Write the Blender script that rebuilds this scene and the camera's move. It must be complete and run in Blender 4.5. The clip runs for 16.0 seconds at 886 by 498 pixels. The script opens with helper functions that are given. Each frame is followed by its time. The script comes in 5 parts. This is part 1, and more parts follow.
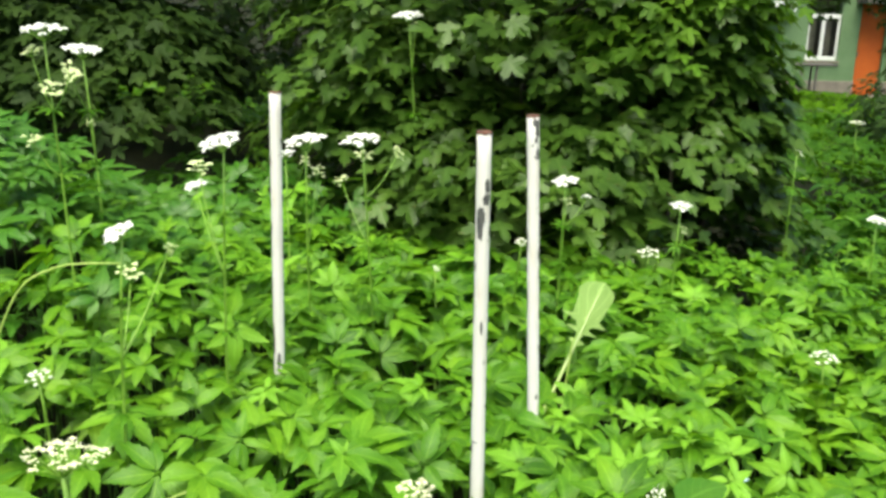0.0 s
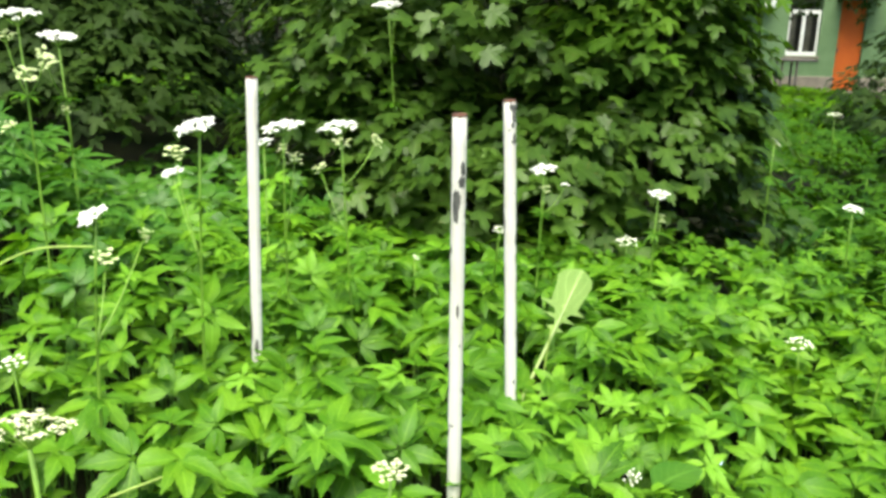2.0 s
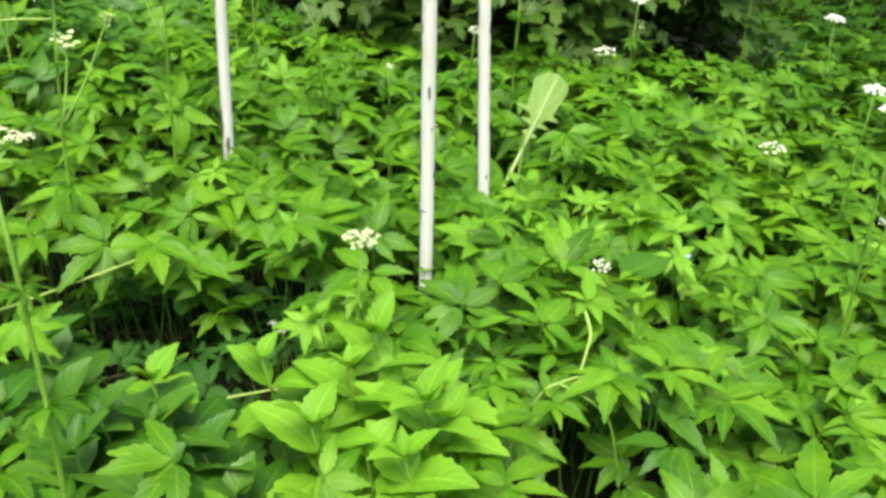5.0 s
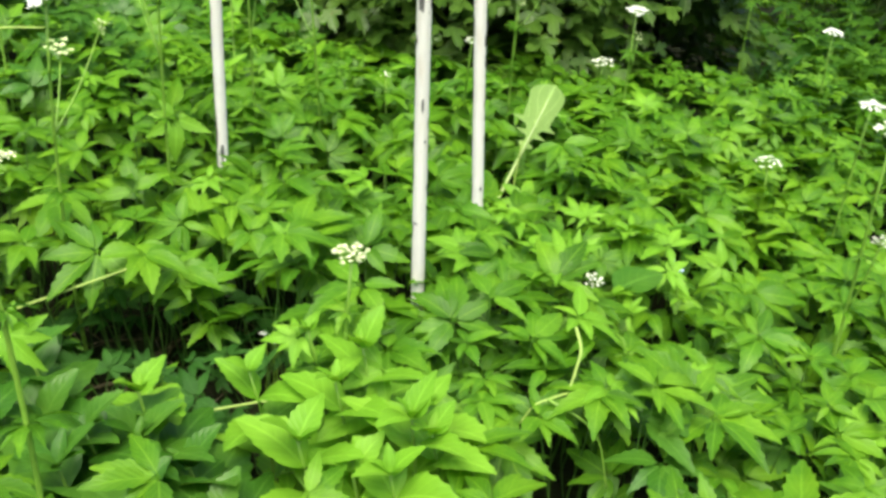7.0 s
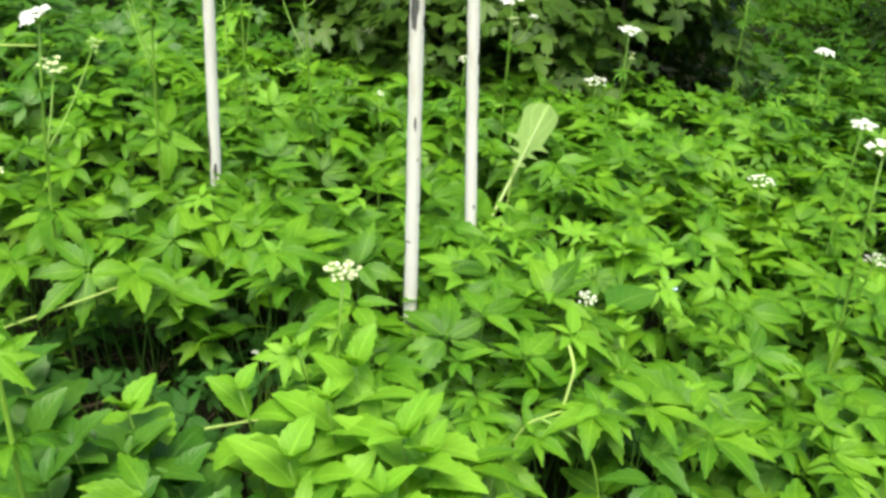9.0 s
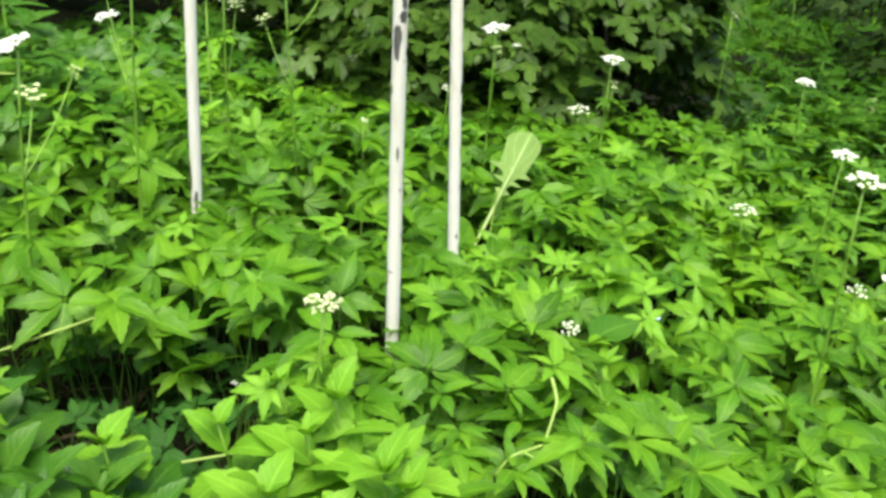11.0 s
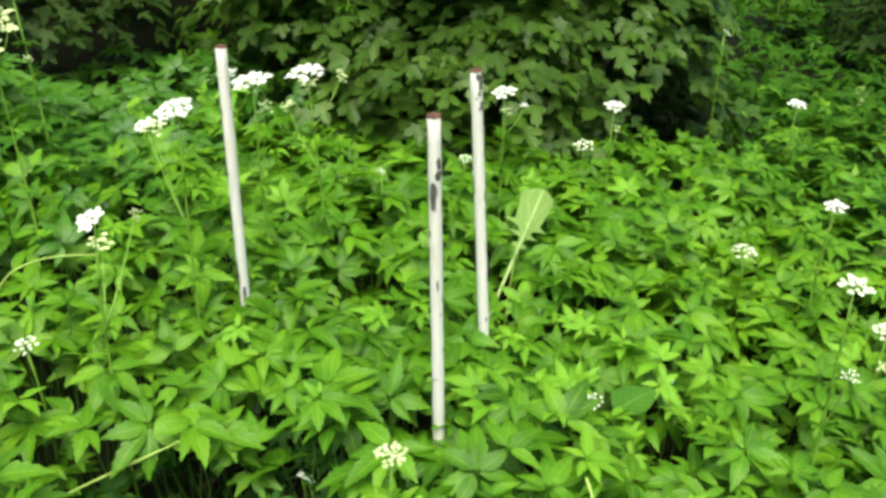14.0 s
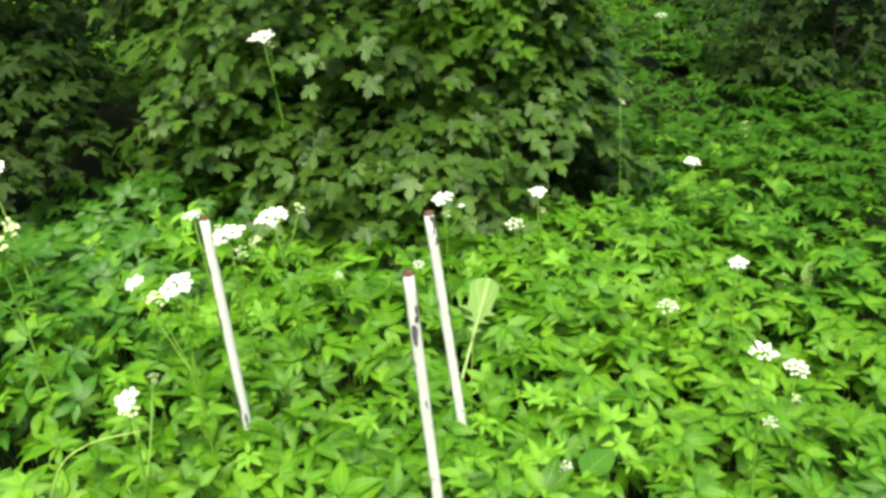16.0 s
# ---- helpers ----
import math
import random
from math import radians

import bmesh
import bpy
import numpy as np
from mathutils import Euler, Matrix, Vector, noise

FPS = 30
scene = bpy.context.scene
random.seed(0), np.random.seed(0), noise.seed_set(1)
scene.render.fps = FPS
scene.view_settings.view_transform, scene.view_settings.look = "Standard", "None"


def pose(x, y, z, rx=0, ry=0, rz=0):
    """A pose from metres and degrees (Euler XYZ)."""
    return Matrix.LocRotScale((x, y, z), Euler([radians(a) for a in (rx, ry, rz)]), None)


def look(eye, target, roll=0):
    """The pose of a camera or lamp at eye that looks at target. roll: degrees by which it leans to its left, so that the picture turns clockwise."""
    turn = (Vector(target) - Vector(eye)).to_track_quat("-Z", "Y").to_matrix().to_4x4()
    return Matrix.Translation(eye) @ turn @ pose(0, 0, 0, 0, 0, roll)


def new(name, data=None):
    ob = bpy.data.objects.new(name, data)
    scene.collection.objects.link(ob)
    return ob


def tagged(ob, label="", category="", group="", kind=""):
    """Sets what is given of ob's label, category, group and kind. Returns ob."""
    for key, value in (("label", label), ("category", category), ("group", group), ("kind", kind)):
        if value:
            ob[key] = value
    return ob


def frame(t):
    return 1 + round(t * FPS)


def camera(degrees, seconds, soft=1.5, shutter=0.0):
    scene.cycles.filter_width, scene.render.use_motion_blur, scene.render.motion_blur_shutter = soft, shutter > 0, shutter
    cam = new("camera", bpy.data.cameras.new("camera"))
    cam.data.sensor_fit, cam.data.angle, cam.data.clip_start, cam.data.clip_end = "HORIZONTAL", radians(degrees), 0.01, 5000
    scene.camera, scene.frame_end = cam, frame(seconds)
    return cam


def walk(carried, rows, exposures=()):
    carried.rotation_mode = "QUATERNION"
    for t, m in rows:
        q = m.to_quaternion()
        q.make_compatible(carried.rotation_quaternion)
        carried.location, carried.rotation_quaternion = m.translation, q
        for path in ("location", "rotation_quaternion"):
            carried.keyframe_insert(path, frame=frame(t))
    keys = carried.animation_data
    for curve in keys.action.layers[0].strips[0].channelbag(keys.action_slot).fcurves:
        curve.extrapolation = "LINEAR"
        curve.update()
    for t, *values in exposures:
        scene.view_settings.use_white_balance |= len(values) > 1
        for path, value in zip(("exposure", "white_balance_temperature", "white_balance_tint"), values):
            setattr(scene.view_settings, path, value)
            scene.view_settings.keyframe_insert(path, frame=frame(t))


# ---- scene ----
cam = camera(51.1, 16.0, soft=3.2)
PATH = [
    (0, (0.000, 0.000, 1.420), (0.000, 1.923, 0.869), 1.3),
    (0.5, (0.005, -0.000, 1.414), (0.012, 1.924, 0.870), 1.4),
    (1, (0.006, 0.001, 1.410), (0.023, 1.926, 0.869), 1.5),
    (1.5, (0.004, 0.002, 1.406), (0.034, 1.928, 0.866), 1.5),
    (2, (0.014, -0.008, 1.399), (0.050, 1.912, 0.840), 1.5),
    (2.5, (0.022, -0.010, 1.368), (0.066, 1.895, 0.761), 1.5),
    (3, (0.028, -0.015, 1.318), (0.082, 1.863, 0.632), 1.5),
    (3.5, (0.031, -0.022, 1.294), (0.095, 1.816, 0.509), 1.6),
    (4, (0.028, -0.030, 1.290), (0.106, 1.775, 0.432), 1.9),
    (4.2, (0.023, -0.042, 1.285), (0.107, 1.759, 0.418), 1.9),
    (6.5, (0.043, -0.027, 1.297), (0.132, 1.774, 0.432), 2.9),
    (7, (0.043, -0.026, 1.301), (0.133, 1.778, 0.441), 3.0),
    (7.5, (0.045, -0.027, 1.300), (0.134, 1.781, 0.449), 3.0),
    (8, (0.046, -0.024, 1.300), (0.133, 1.788, 0.457), 3.0),
    (8.5, (0.047, -0.024, 1.299), (0.138, 1.792, 0.467), 3.0),
    (9, (0.048, -0.024, 1.297), (0.147, 1.797, 0.476), 3.1),
    (11.5, (0.052, 0.000, 1.305), (0.191, 1.847, 0.551), 3.5),
    (12, (0.048, 0.013, 1.300), (0.185, 1.866, 0.559), 2.3),
    (12.5, (0.027, 0.036, 1.312), (0.171, 1.884, 0.562), 0.6),
    (13, (-0.000, 0.060, 1.339), (0.148, 1.901, 0.572), -1.2),
    (13.2, (-0.019, 0.065, 1.374), (0.136, 1.896, 0.592), -1.2),
    (13.5, (-0.027, 0.063, 1.485), (0.118, 1.877, 0.654), -1.4),
    (13.7, (-0.035, 0.024, 1.610), (0.110, 1.812, 0.722), -0.4),
    (14, (-0.043, -0.024, 1.740), (0.096, 1.747, 0.820), 0.1),
    (14.2, (-0.066, -0.100, 1.858), (0.072, 1.645, 0.886), -0.1),
    (14.5, (-0.105, -0.102, 1.942), (0.035, 1.628, 0.948), -1.2),
    (14.7, (-0.145, -0.072, 2.020), (0.016, 1.655, 1.020), -1.6),
    (15, (-0.172, -0.028, 2.106), (0.018, 1.717, 1.147), -2.3),
    (15.2, (-0.180, -0.019, 2.122), (0.033, 1.735, 1.185), -3.2),
    (15.5, (-0.187, -0.074, 2.136), (0.060, 1.684, 1.215), -3.8),
    (15.8, (-0.176, -0.152, 2.137), (0.104, 1.608, 1.229), -5.1),
    (16, (-0.165, -0.212, 2.135), (0.143, 1.551, 1.242), -5.8),
]
walk(cam, [(t, look(eye, target, roll)) for t, eye, target, roll in PATH], [(t, stops, 6620 if t < 13 else 6720, 2 if t < 13 else -2) for t, stops in ((0.0, 0.87), (0.5, 0.97), (2.5, 1.0), (4.0, 0.79), (7.0, 0.78), (9.0, 0.78), (12.0, 0.8), (13.5, 0.7), (15.0, 0.71), (16.0, 0.97))])

# ---------------------------------------------------------------- sky and sun
world = bpy.data.worlds.new("overcast_sky")
scene.world = world
world.use_nodes = True
wn = world.node_tree.nodes
sky = wn.new("ShaderNodeTexSky")
sky.sky_type = "NISHITA"
sky.sun_disc = False
sky.sun_elevation = radians(66)
sky.sun_rotation = radians(189)
sky.air_density, sky.dust_density, sky.ozone_density = 1.2, 4.0, 0.6
wn["Background"].inputs["Strength"].default_value = 0.15
world.node_tree.links.new(sky.outputs[0], wn["Background"].inputs["Color"])
lamp = bpy.data.lights.new("sun", "SUN")
lamp.energy, lamp.angle, lamp.color = 3.7, radians(40), (1.0, 0.95, 0.84)
sun = new("sun", lamp)
sun.matrix_world = look((-0.5, -4.0, 9.0), (0, 0, 0))


# ---------------------------------------------------------------- materials
def nodes_of(name):
    m = bpy.data.materials.new(name)
    m.use_nodes = True
    t = m.node_tree
    return m, t.nodes, t.links, t.nodes["Principled BSDF"]


def ramp(n, stops):
    r = n.new("ShaderNodeValToRGB")
    e = r.color_ramp.elements
    while len(e) < len(stops):
        e.new(0.5)
    for el, (p, c) in zip(e, stops):
        el.position, el.color = p, (*c, 1)
    return r


def math_node(n, l, op, a, b):
    k = n.new("ShaderNodeMath")
    k.operation = op
    for slot, v in zip(k.inputs, (a, b)):
        if isinstance(v, (int, float)):
            slot.default_value = v
        else:
            l.new(v, slot)
    return k.outputs[0]


def ramp_share(n, l, value, low, high, most):
    """A value run from 0 at low to most at high."""
    k = n.new("ShaderNodeMapRange")
    l.new(value, k.inputs["Value"])
    for slot, v in (("From Min", low), ("From Max", high), ("To Max", most)):
        k.inputs[slot].default_value = v
    return k.outputs[0]


def leaf_material(name, dark, mid, light, vein=0.35, rough=0.5, through_share=0.3, patch=1.4, spot=None, gloss=0.25, cool=0.0):
    """Leaf blade: each blade its own shade, slow patches over the plot, ribs from the blade's own coordinates, light passing through."""
    m, n, l, b = nodes_of(name)
    geo, info = n.new("ShaderNodeNewGeometry"), n.new("ShaderNodeObjectInfo")
    uv = n.new("ShaderNodeUVMap")
    uv.uv_map = "UVMap"
    blot = n.new("ShaderNodeTexNoise")
    blot.inputs["Scale"].default_value, blot.inputs["Detail"].default_value = patch, 3
    l.new(geo.outputs["Position"], blot.inputs["Vector"])
    fine = n.new("ShaderNodeTexNoise")
    fine.inputs["Scale"].default_value, fine.inputs["Detail"].default_value = 70, 4
    l.new(geo.outputs["Position"], fine.inputs["Vector"])
    own = math_node(n, l, "FRACT", math_node(n, l, "ADD", geo.outputs["Random Per Island"], info.outputs["Random"]), 0)
    plant = n.new("ShaderNodeTexNoise")
    plant.inputs["Scale"].default_value, plant.inputs["Detail"].default_value = 11, 1
    l.new(geo.outputs["Position"], plant.inputs["Vector"])
    mix = math_node(n, l, "ADD", math_node(n, l, "MULTIPLY", own, 0.35), math_node(n, l, "MULTIPLY", blot.outputs["Fac"], 0.55))
    mix = math_node(n, l, "ADD", mix, math_node(n, l, "MULTIPLY", math_node(n, l, "SUBTRACT", plant.outputs["Fac"], 0.15), 0.5))
    mix = math_node(n, l, "ADD", mix, math_node(n, l, "MULTIPLY", fine.outputs["Fac"], 0.25))
    mix = math_node(n, l, "SUBTRACT", mix, 0.25)
    col = ramp(n, [(0.12, dark), (0.5, mid), (0.92, light)])
    l.new(mix, col.inputs[0])
    sep = n.new("ShaderNodeSeparateXYZ")
    l.new(uv.outputs[0], sep.inputs[0])
    side = math_node(n, l, "ABSOLUTE", sep.outputs["X"], 0)
    rib = math_node(n, l, "LESS_THAN", side, 0.07)
    slant = math_node(n, l, "SUBTRACT", math_node(n, l, "MULTIPLY", sep.outputs["Y"], 6.5), math_node(n, l, "MULTIPLY", side, 1.9))
    saw = math_node(n, l, "PINGPONG", slant, 0.5)
    veins = math_node(n, l, "LESS_THAN", saw, 0.055)
    ribs = math_node(n, l, "MAXIMUM", rib, math_node(n, l, "MULTIPLY", veins, 0.5))
    paler = n.new("ShaderNodeMixRGB")
    paler.blend_type = "MIX"
    l.new(math_node(n, l, "MULTIPLY", ribs, vein), paler.inputs[0])
    l.new(col.outputs[0], paler.inputs[1])
    paler.inputs[2].default_value = (*[min(1, c * 1.6 + 0.02) for c in light], 1)
    colour = paler.outputs[0]
    if cool:
        drift = n.new("ShaderNodeTexNoise")
        drift.inputs["Scale"].default_value, drift.inputs["Detail"].default_value = 3.1, 3
        l.new(geo.outputs["Position"], drift.inputs["Vector"])
        share = math_node(n, l, "ADD", math_node(n, l, "MULTIPLY", drift.outputs["Fac"], 2.6), math_node(n, l, "MULTIPLY", own, 0.8))
        share = ramp_share(n, l, share, 1.35, 2.1, cool)
        bluish = n.new("ShaderNodeMixRGB")
        bluish.blend_type = "MULTIPLY"
        l.new(share, bluish.inputs[0])
        l.new(colour, bluish.inputs[1])
        bluish.inputs[2].default_value = (0.7, 0.95, 1.9, 1)
        colour = bluish.outputs[0]
    if spot:
        age = n.new("ShaderNodeTexNoise")
        age.inputs["Scale"].default_value, age.inputs["Detail"].default_value = 45, 2
        l.new(geo.outputs["Position"], age.inputs["Vector"])
        worn = ramp(n, [(0.66, (0, 0, 0)), (0.74, (1, 1, 1))])
        l.new(age.outputs["Fac"], worn.inputs[0])
        brown = n.new("ShaderNodeMixRGB")
        l.new(math_node(n, l, "MULTIPLY", worn.outputs[0], 0.5), brown.inputs[0])
        l.new(colour, brown.inputs[1])
        brown.inputs[2].default_value = (*spot, 1)
        colour = brown.outputs[0]
    l.new(colour, b.inputs["Base Color"])
    b.inputs["Roughness"].default_value = rough
    b.inputs["Specular IOR Level"].default_value = gloss
    bump = n.new("ShaderNodeBump")
    bump.inputs["Strength"].default_value, bump.inputs["Distance"].default_value = 0.35, 0.002
    l.new(math_node(n, l, "ADD", math_node(n, l, "MULTIPLY", saw, 1.2), fine.outputs["Fac"]), bump.inputs["Height"])
    l.new(bump.outputs[0], b.inputs["Normal"])
    glow = n.new("ShaderNodeBsdfTranslucent")
    tint = n.new("ShaderNodeMixRGB")
    tint.blend_type = "MULTIPLY"
    tint.inputs[0].default_value = 1
    l.new(colour, tint.inputs[1])
    tint.inputs[2].default_value = (1.5, 1.45, 0.7, 1)
    l.new(tint.outputs[0], glow.inputs["Color"])
    both = n.new("ShaderNodeMixShader")
    both.inputs[0].default_value = through_share
    l.new(b.outputs[0], both.inputs[1])
    l.new(glow.outputs[0], both.inputs[2])
    l.new(both.outputs[0], n["Material Output"].inputs["Surface"])
    return m


def plain_material(name, a, b2, scale, rough=0.8, bump=0.3, depth=0.004, metal=0.0, detail=6):
    m, n, l, b = nodes_of(name)
    tex = n.new("ShaderNodeTexCoord")
    big, small = n.new("ShaderNodeTexNoise"), n.new("ShaderNodeTexNoise")
    for k, s in ((big, scale), (small, scale * 9)):
        k.inputs["Scale"].default_value, k.inputs["Detail"].default_value = s, detail
        l.new(tex.outputs["Object"], k.inputs["Vector"])
    mix = math_node(n, l, "ADD", math_node(n, l, "MULTIPLY", big.outputs["Fac"], 0.65), math_node(n, l, "MULTIPLY", small.outputs["Fac"], 0.35))
    col = ramp(n, [(0.33, a), (0.67, b2)])
    l.new(mix, col.inputs[0])
    l.new(col.outputs[0], b.inputs["Base Color"])
    b.inputs["Roughness"].default_value, b.inputs["Metallic"].default_value = rough, metal
    bp = n.new("ShaderNodeBump")
    bp.inputs["Strength"].default_value, bp.inputs["Distance"].default_value = bump, depth
    l.new(small.outputs["Fac"], bp.inputs["Height"])
    l.new(bp.outputs[0], b.inputs["Normal"])
    return m


ELDER = leaf_material("ground_elder_leaf", (0.021, 0.076, 0.004), (0.07, 0.185, 0.006), (0.19, 0.345, 0.014), vein=0.24, rough=0.43, gloss=0.22, cool=0.36)
YOUNG = leaf_material("young_leaf", (0.095, 0.24, 0.011), (0.14, 0.315, 0.018), (0.2, 0.39, 0.03), vein=0.3, rough=0.5)
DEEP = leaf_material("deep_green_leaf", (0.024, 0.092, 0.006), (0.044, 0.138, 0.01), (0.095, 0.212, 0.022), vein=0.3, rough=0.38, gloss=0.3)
LAWN = leaf_material("far_weed_leaf", (0.028, 0.088, 0.001), (0.06, 0.15, 0.003), (0.108, 0.205, 0.006), vein=0.1, rough=0.7, patch=0.6, gloss=0.08)
# duller weed green, darkened further to hold shade towards the right
WEED = leaf_material("dull_shaded_weed_leaf", (0.014, 0.056, 0.003), (0.032, 0.098, 0.005), (0.064, 0.158, 0.009), vein=0.1, rough=0.65, patch=0.9, gloss=0.1)
NETTLE = leaf_material("nettle_and_shaded_leaf", (0.016, 0.062, 0.009), (0.03, 0.096, 0.014), (0.05, 0.14, 0.022), vein=0.2, rough=0.55, gloss=0.12)
SHRUB = leaf_material("shrub_leaf", (0.02, 0.048, 0.005), (0.043, 0.094, 0.01), (0.078, 0.147, 0.017), vein=0.12, rough=0.42, gloss=0.23, through_share=0.27, spot=(0.12, 0.1, 0.03))
# Darker copy of the shrub leaf; the back growth's shade is put into its colour
SHADE = leaf_material("shaded_back_leaf", (0.009, 0.023, 0.003), (0.017, 0.039, 0.004), (0.031, 0.06, 0.007), vein=0.08, rough=0.6, gloss=0.12, through_share=0.18)
SPRIG = leaf_material("young_shrub_leaf", (0.038, 0.1, 0.006), (0.07, 0.158, 0.009), (0.115, 0.215, 0.015), vein=0.12, rough=0.55, gloss=0.15, through_share=0.3)
PALE = leaf_material("pale_underside_leaf", (0.17, 0.29, 0.065), (0.23, 0.36, 0.095), (0.3, 0.43, 0.135), vein=0.5, rough=0.6, through_share=0.3)
STALK = plain_material("green_stalk", (0.11, 0.23, 0.02), (0.2, 0.36, 0.04), 14, 0.5, 0.15)
STRAW = plain_material("yellowed_stalk", (0.22, 0.34, 0.05), (0.32, 0.43, 0.1), 18, 0.6, 0.15)
DEAD = plain_material("dry_brown_stalk", (0.07, 0.05, 0.028), (0.2, 0.16, 0.09), 30, 0.85, 0.3)
# leaf stalks beneath the cover: STALK darkened, the shade there put into the colour
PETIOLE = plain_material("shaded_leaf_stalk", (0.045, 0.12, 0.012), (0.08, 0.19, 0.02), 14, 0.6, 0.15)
PALERIB = plain_material("pale_leaf_rib", (0.33, 0.45, 0.14), (0.45, 0.55, 0.24), 20, 0.5, 0.1)
BARK = plain_material("shrub_bark", (0.02, 0.017, 0.012), (0.045, 0.038, 0.026), 20, 0.9, 0.7)
PETAL = plain_material("white_floret", (0.62, 0.64, 0.57), (0.76, 0.77, 0.72), 60, 0.6, 0.2, 0.001)
CREAM = plain_material("cream_floret", (0.6, 0.63, 0.34), (0.76, 0.77, 0.52), 60, 0.6, 0.2, 0.001)
LOOSE = plain_material("greenish_white_floret", (0.58, 0.63, 0.45), (0.76, 0.78, 0.66), 60, 0.6, 0.2, 0.001)
BUD = plain_material("greenish_bud", (0.42, 0.53, 0.2), (0.64, 0.7, 0.4), 60, 0.6, 0.2, 0.001)
BLUE = plain_material("pale_blue_petal", (0.4, 0.52, 0.72), (0.55, 0.66, 0.8), 80, 0.6, 0.1, 0.001)
SOIL = plain_material("soil_and_moss", (0.009, 0.008, 0.004), (0.017, 0.022, 0.007), 6, 0.95, 0.8, 0.02)
SOIL.node_tree.nodes["Principled BSDF"].inputs["Specular IOR Level"].default_value = 0.1
RUST = plain_material("rusty_steel", (0.042, 0.024, 0.016), (0.125, 0.05, 0.03), 90, 0.85, 0.5, 0.001)
STEEL = plain_material("bare_grey_steel", (0.06, 0.06, 0.062), (0.15, 0.145, 0.14), 120, 0.6, 0.4, 0.0008, 0.3)
WALL = plain_material("green_render", (0.085, 0.15, 0.065), (0.115, 0.19, 0.088), 2.5, 0.9, 0.3, 0.01)
ORANGE = plain_material("orange_paint", (0.36, 0.066, 0.003), (0.44, 0.09, 0.004), 3, 0.8, 0.1)
TRIM = plain_material("white_frame_paint", (0.5, 0.52, 0.5), (0.62, 0.63, 0.61), 6, 0.5, 0.1)
GREY = plain_material("grey_concrete", (0.12, 0.105, 0.085), (0.21, 0.185, 0.15), 4, 0.9, 0.4, 0.01)
DARKWOOD = plain_material("dark_weathered_wood", (0.05, 0.045, 0.04), (0.1, 0.09, 0.08), 5, 0.85, 0.4, 0.006)
INSIDE = plain_material("dim_interior", (0.03, 0.03, 0.03), (0.05, 0.05, 0.045), 2, 0.9, 0.1)


def paint_material():
    m, n, l, b = nodes_of("chalky_white_paint")
    tex = n.new("ShaderNodeTexCoord")
    stretch = n.new("ShaderNodeMapping")
    stretch.inputs["Scale"].default_value = (60, 60, 9)
    l.new(tex.outputs["Object"], stretch.inputs[0])
    drip, speck, band = (n.new("ShaderNodeTexNoise") for _ in range(3))
    l.new(stretch.outputs[0], drip.inputs["Vector"])
    for k, s in ((drip, 1.0), (speck, 170.0), (band, 5.0)):
        k.inputs["Scale"].default_value, k.inputs["Detail"].default_value = s, 4
    l.new(tex.outputs["Object"], speck.inputs["Vector"])
    l.new(tex.outputs["Object"], band.inputs["Vector"])
    tone = ramp(n, [(0.3, (0.53, 0.44, 0.35)), (0.46, (0.66, 0.63, 0.59)), (0.75, (0.73, 0.71, 0.69))])
    l.new(math_node(n, l, "ADD", math_node(n, l, "MULTIPLY", drip.outputs["Fac"], 0.6), math_node(n, l, "MULTIPLY", band.outputs["Fac"], 0.4)), tone.inputs[0])
    chip = ramp(n, [(0.7, (0, 0, 0)), (0.73, (1, 1, 1))])
    l.new(speck.outputs["Fac"], chip.inputs[0])
    out = n.new("ShaderNodeMixRGB")
    l.new(chip.outputs[0], out.inputs[0])
    l.new(tone.outputs[0], out.inputs[1])
    out.inputs[2].default_value = (0.2, 0.15, 0.11, 1)
    l.new(out.outputs[0], b.inputs["Base Color"])
    b.inputs["Roughness"].default_value = 0.6
    bp = n.new("ShaderNodeBump")
    bp.inputs["Strength"].default_value, bp.inputs["Distance"].default_value = 0.4, 0.001
    l.new(speck.outputs["Fac"], bp.inputs["Height"])
    l.new(bp.outputs[0], b.inputs["Normal"])
    return m


PAINT = paint_material()
GLASS, _, _, gb = nodes_of("window_glass")
gb.inputs["Base Color"].default_value = (0.9, 0.95, 0.93, 1)
gb.inputs["Roughness"].default_value = 0.03
gb.inputs["Transmission Weight"].default_value = 1.0

# ---------------------------------------------------------------- mesh helpers
rng = np.random.default_rng(7)


def mesh_data(name, verts, faces, uvs=None, mat=None, smooth=True):
    """A mesh from arrays of vertices, triangles (or quads) and blade coordinates."""
    verts, faces = np.asarray(verts, np.float32), np.asarray(faces, np.int32)
    me = bpy.data.meshes.new(name)
    k = faces.shape[1]
    me.vertices.add(len(verts))
    me.vertices.foreach_set("co", verts.ravel())
    me.loops.add(faces.size)
    me.loops.foreach_set("vertex_index", faces.ravel())
    me.polygons.add(len(faces))
    me.polygons.foreach_set("loop_start", np.arange(0, faces.size, k, dtype=np.int32))
    me.polygons.foreach_set("use_smooth", np.full(len(faces), smooth))
    if uvs is not None:
        layer = me.uv_layers.new(name="UVMap")
        layer.data.foreach_set("uv", np.asarray(uvs, np.float32)[faces.ravel()].ravel())
    if mat:
        me.materials.append(mat)
    me.update(calc_edges=True)
    return me


def empty(name, at=(0, 0, 0)):
    ob = new(name)
    ob.empty_display_size = 0.1
    ob.location = at
    return ob


def part(name, shape, mat, parent, label="", smooth=True):
    """Links a shape (vertices, faces, blade coordinates) as one mesh object under a thing or a part, in the parent's own frame."""
    ob = new(name, shape if isinstance(shape, bpy.types.Mesh) else mesh_data(name, *shape, mat=mat, smooth=smooth))
    ob.parent = parent
    if label:
        ob["label"] = label
    return ob


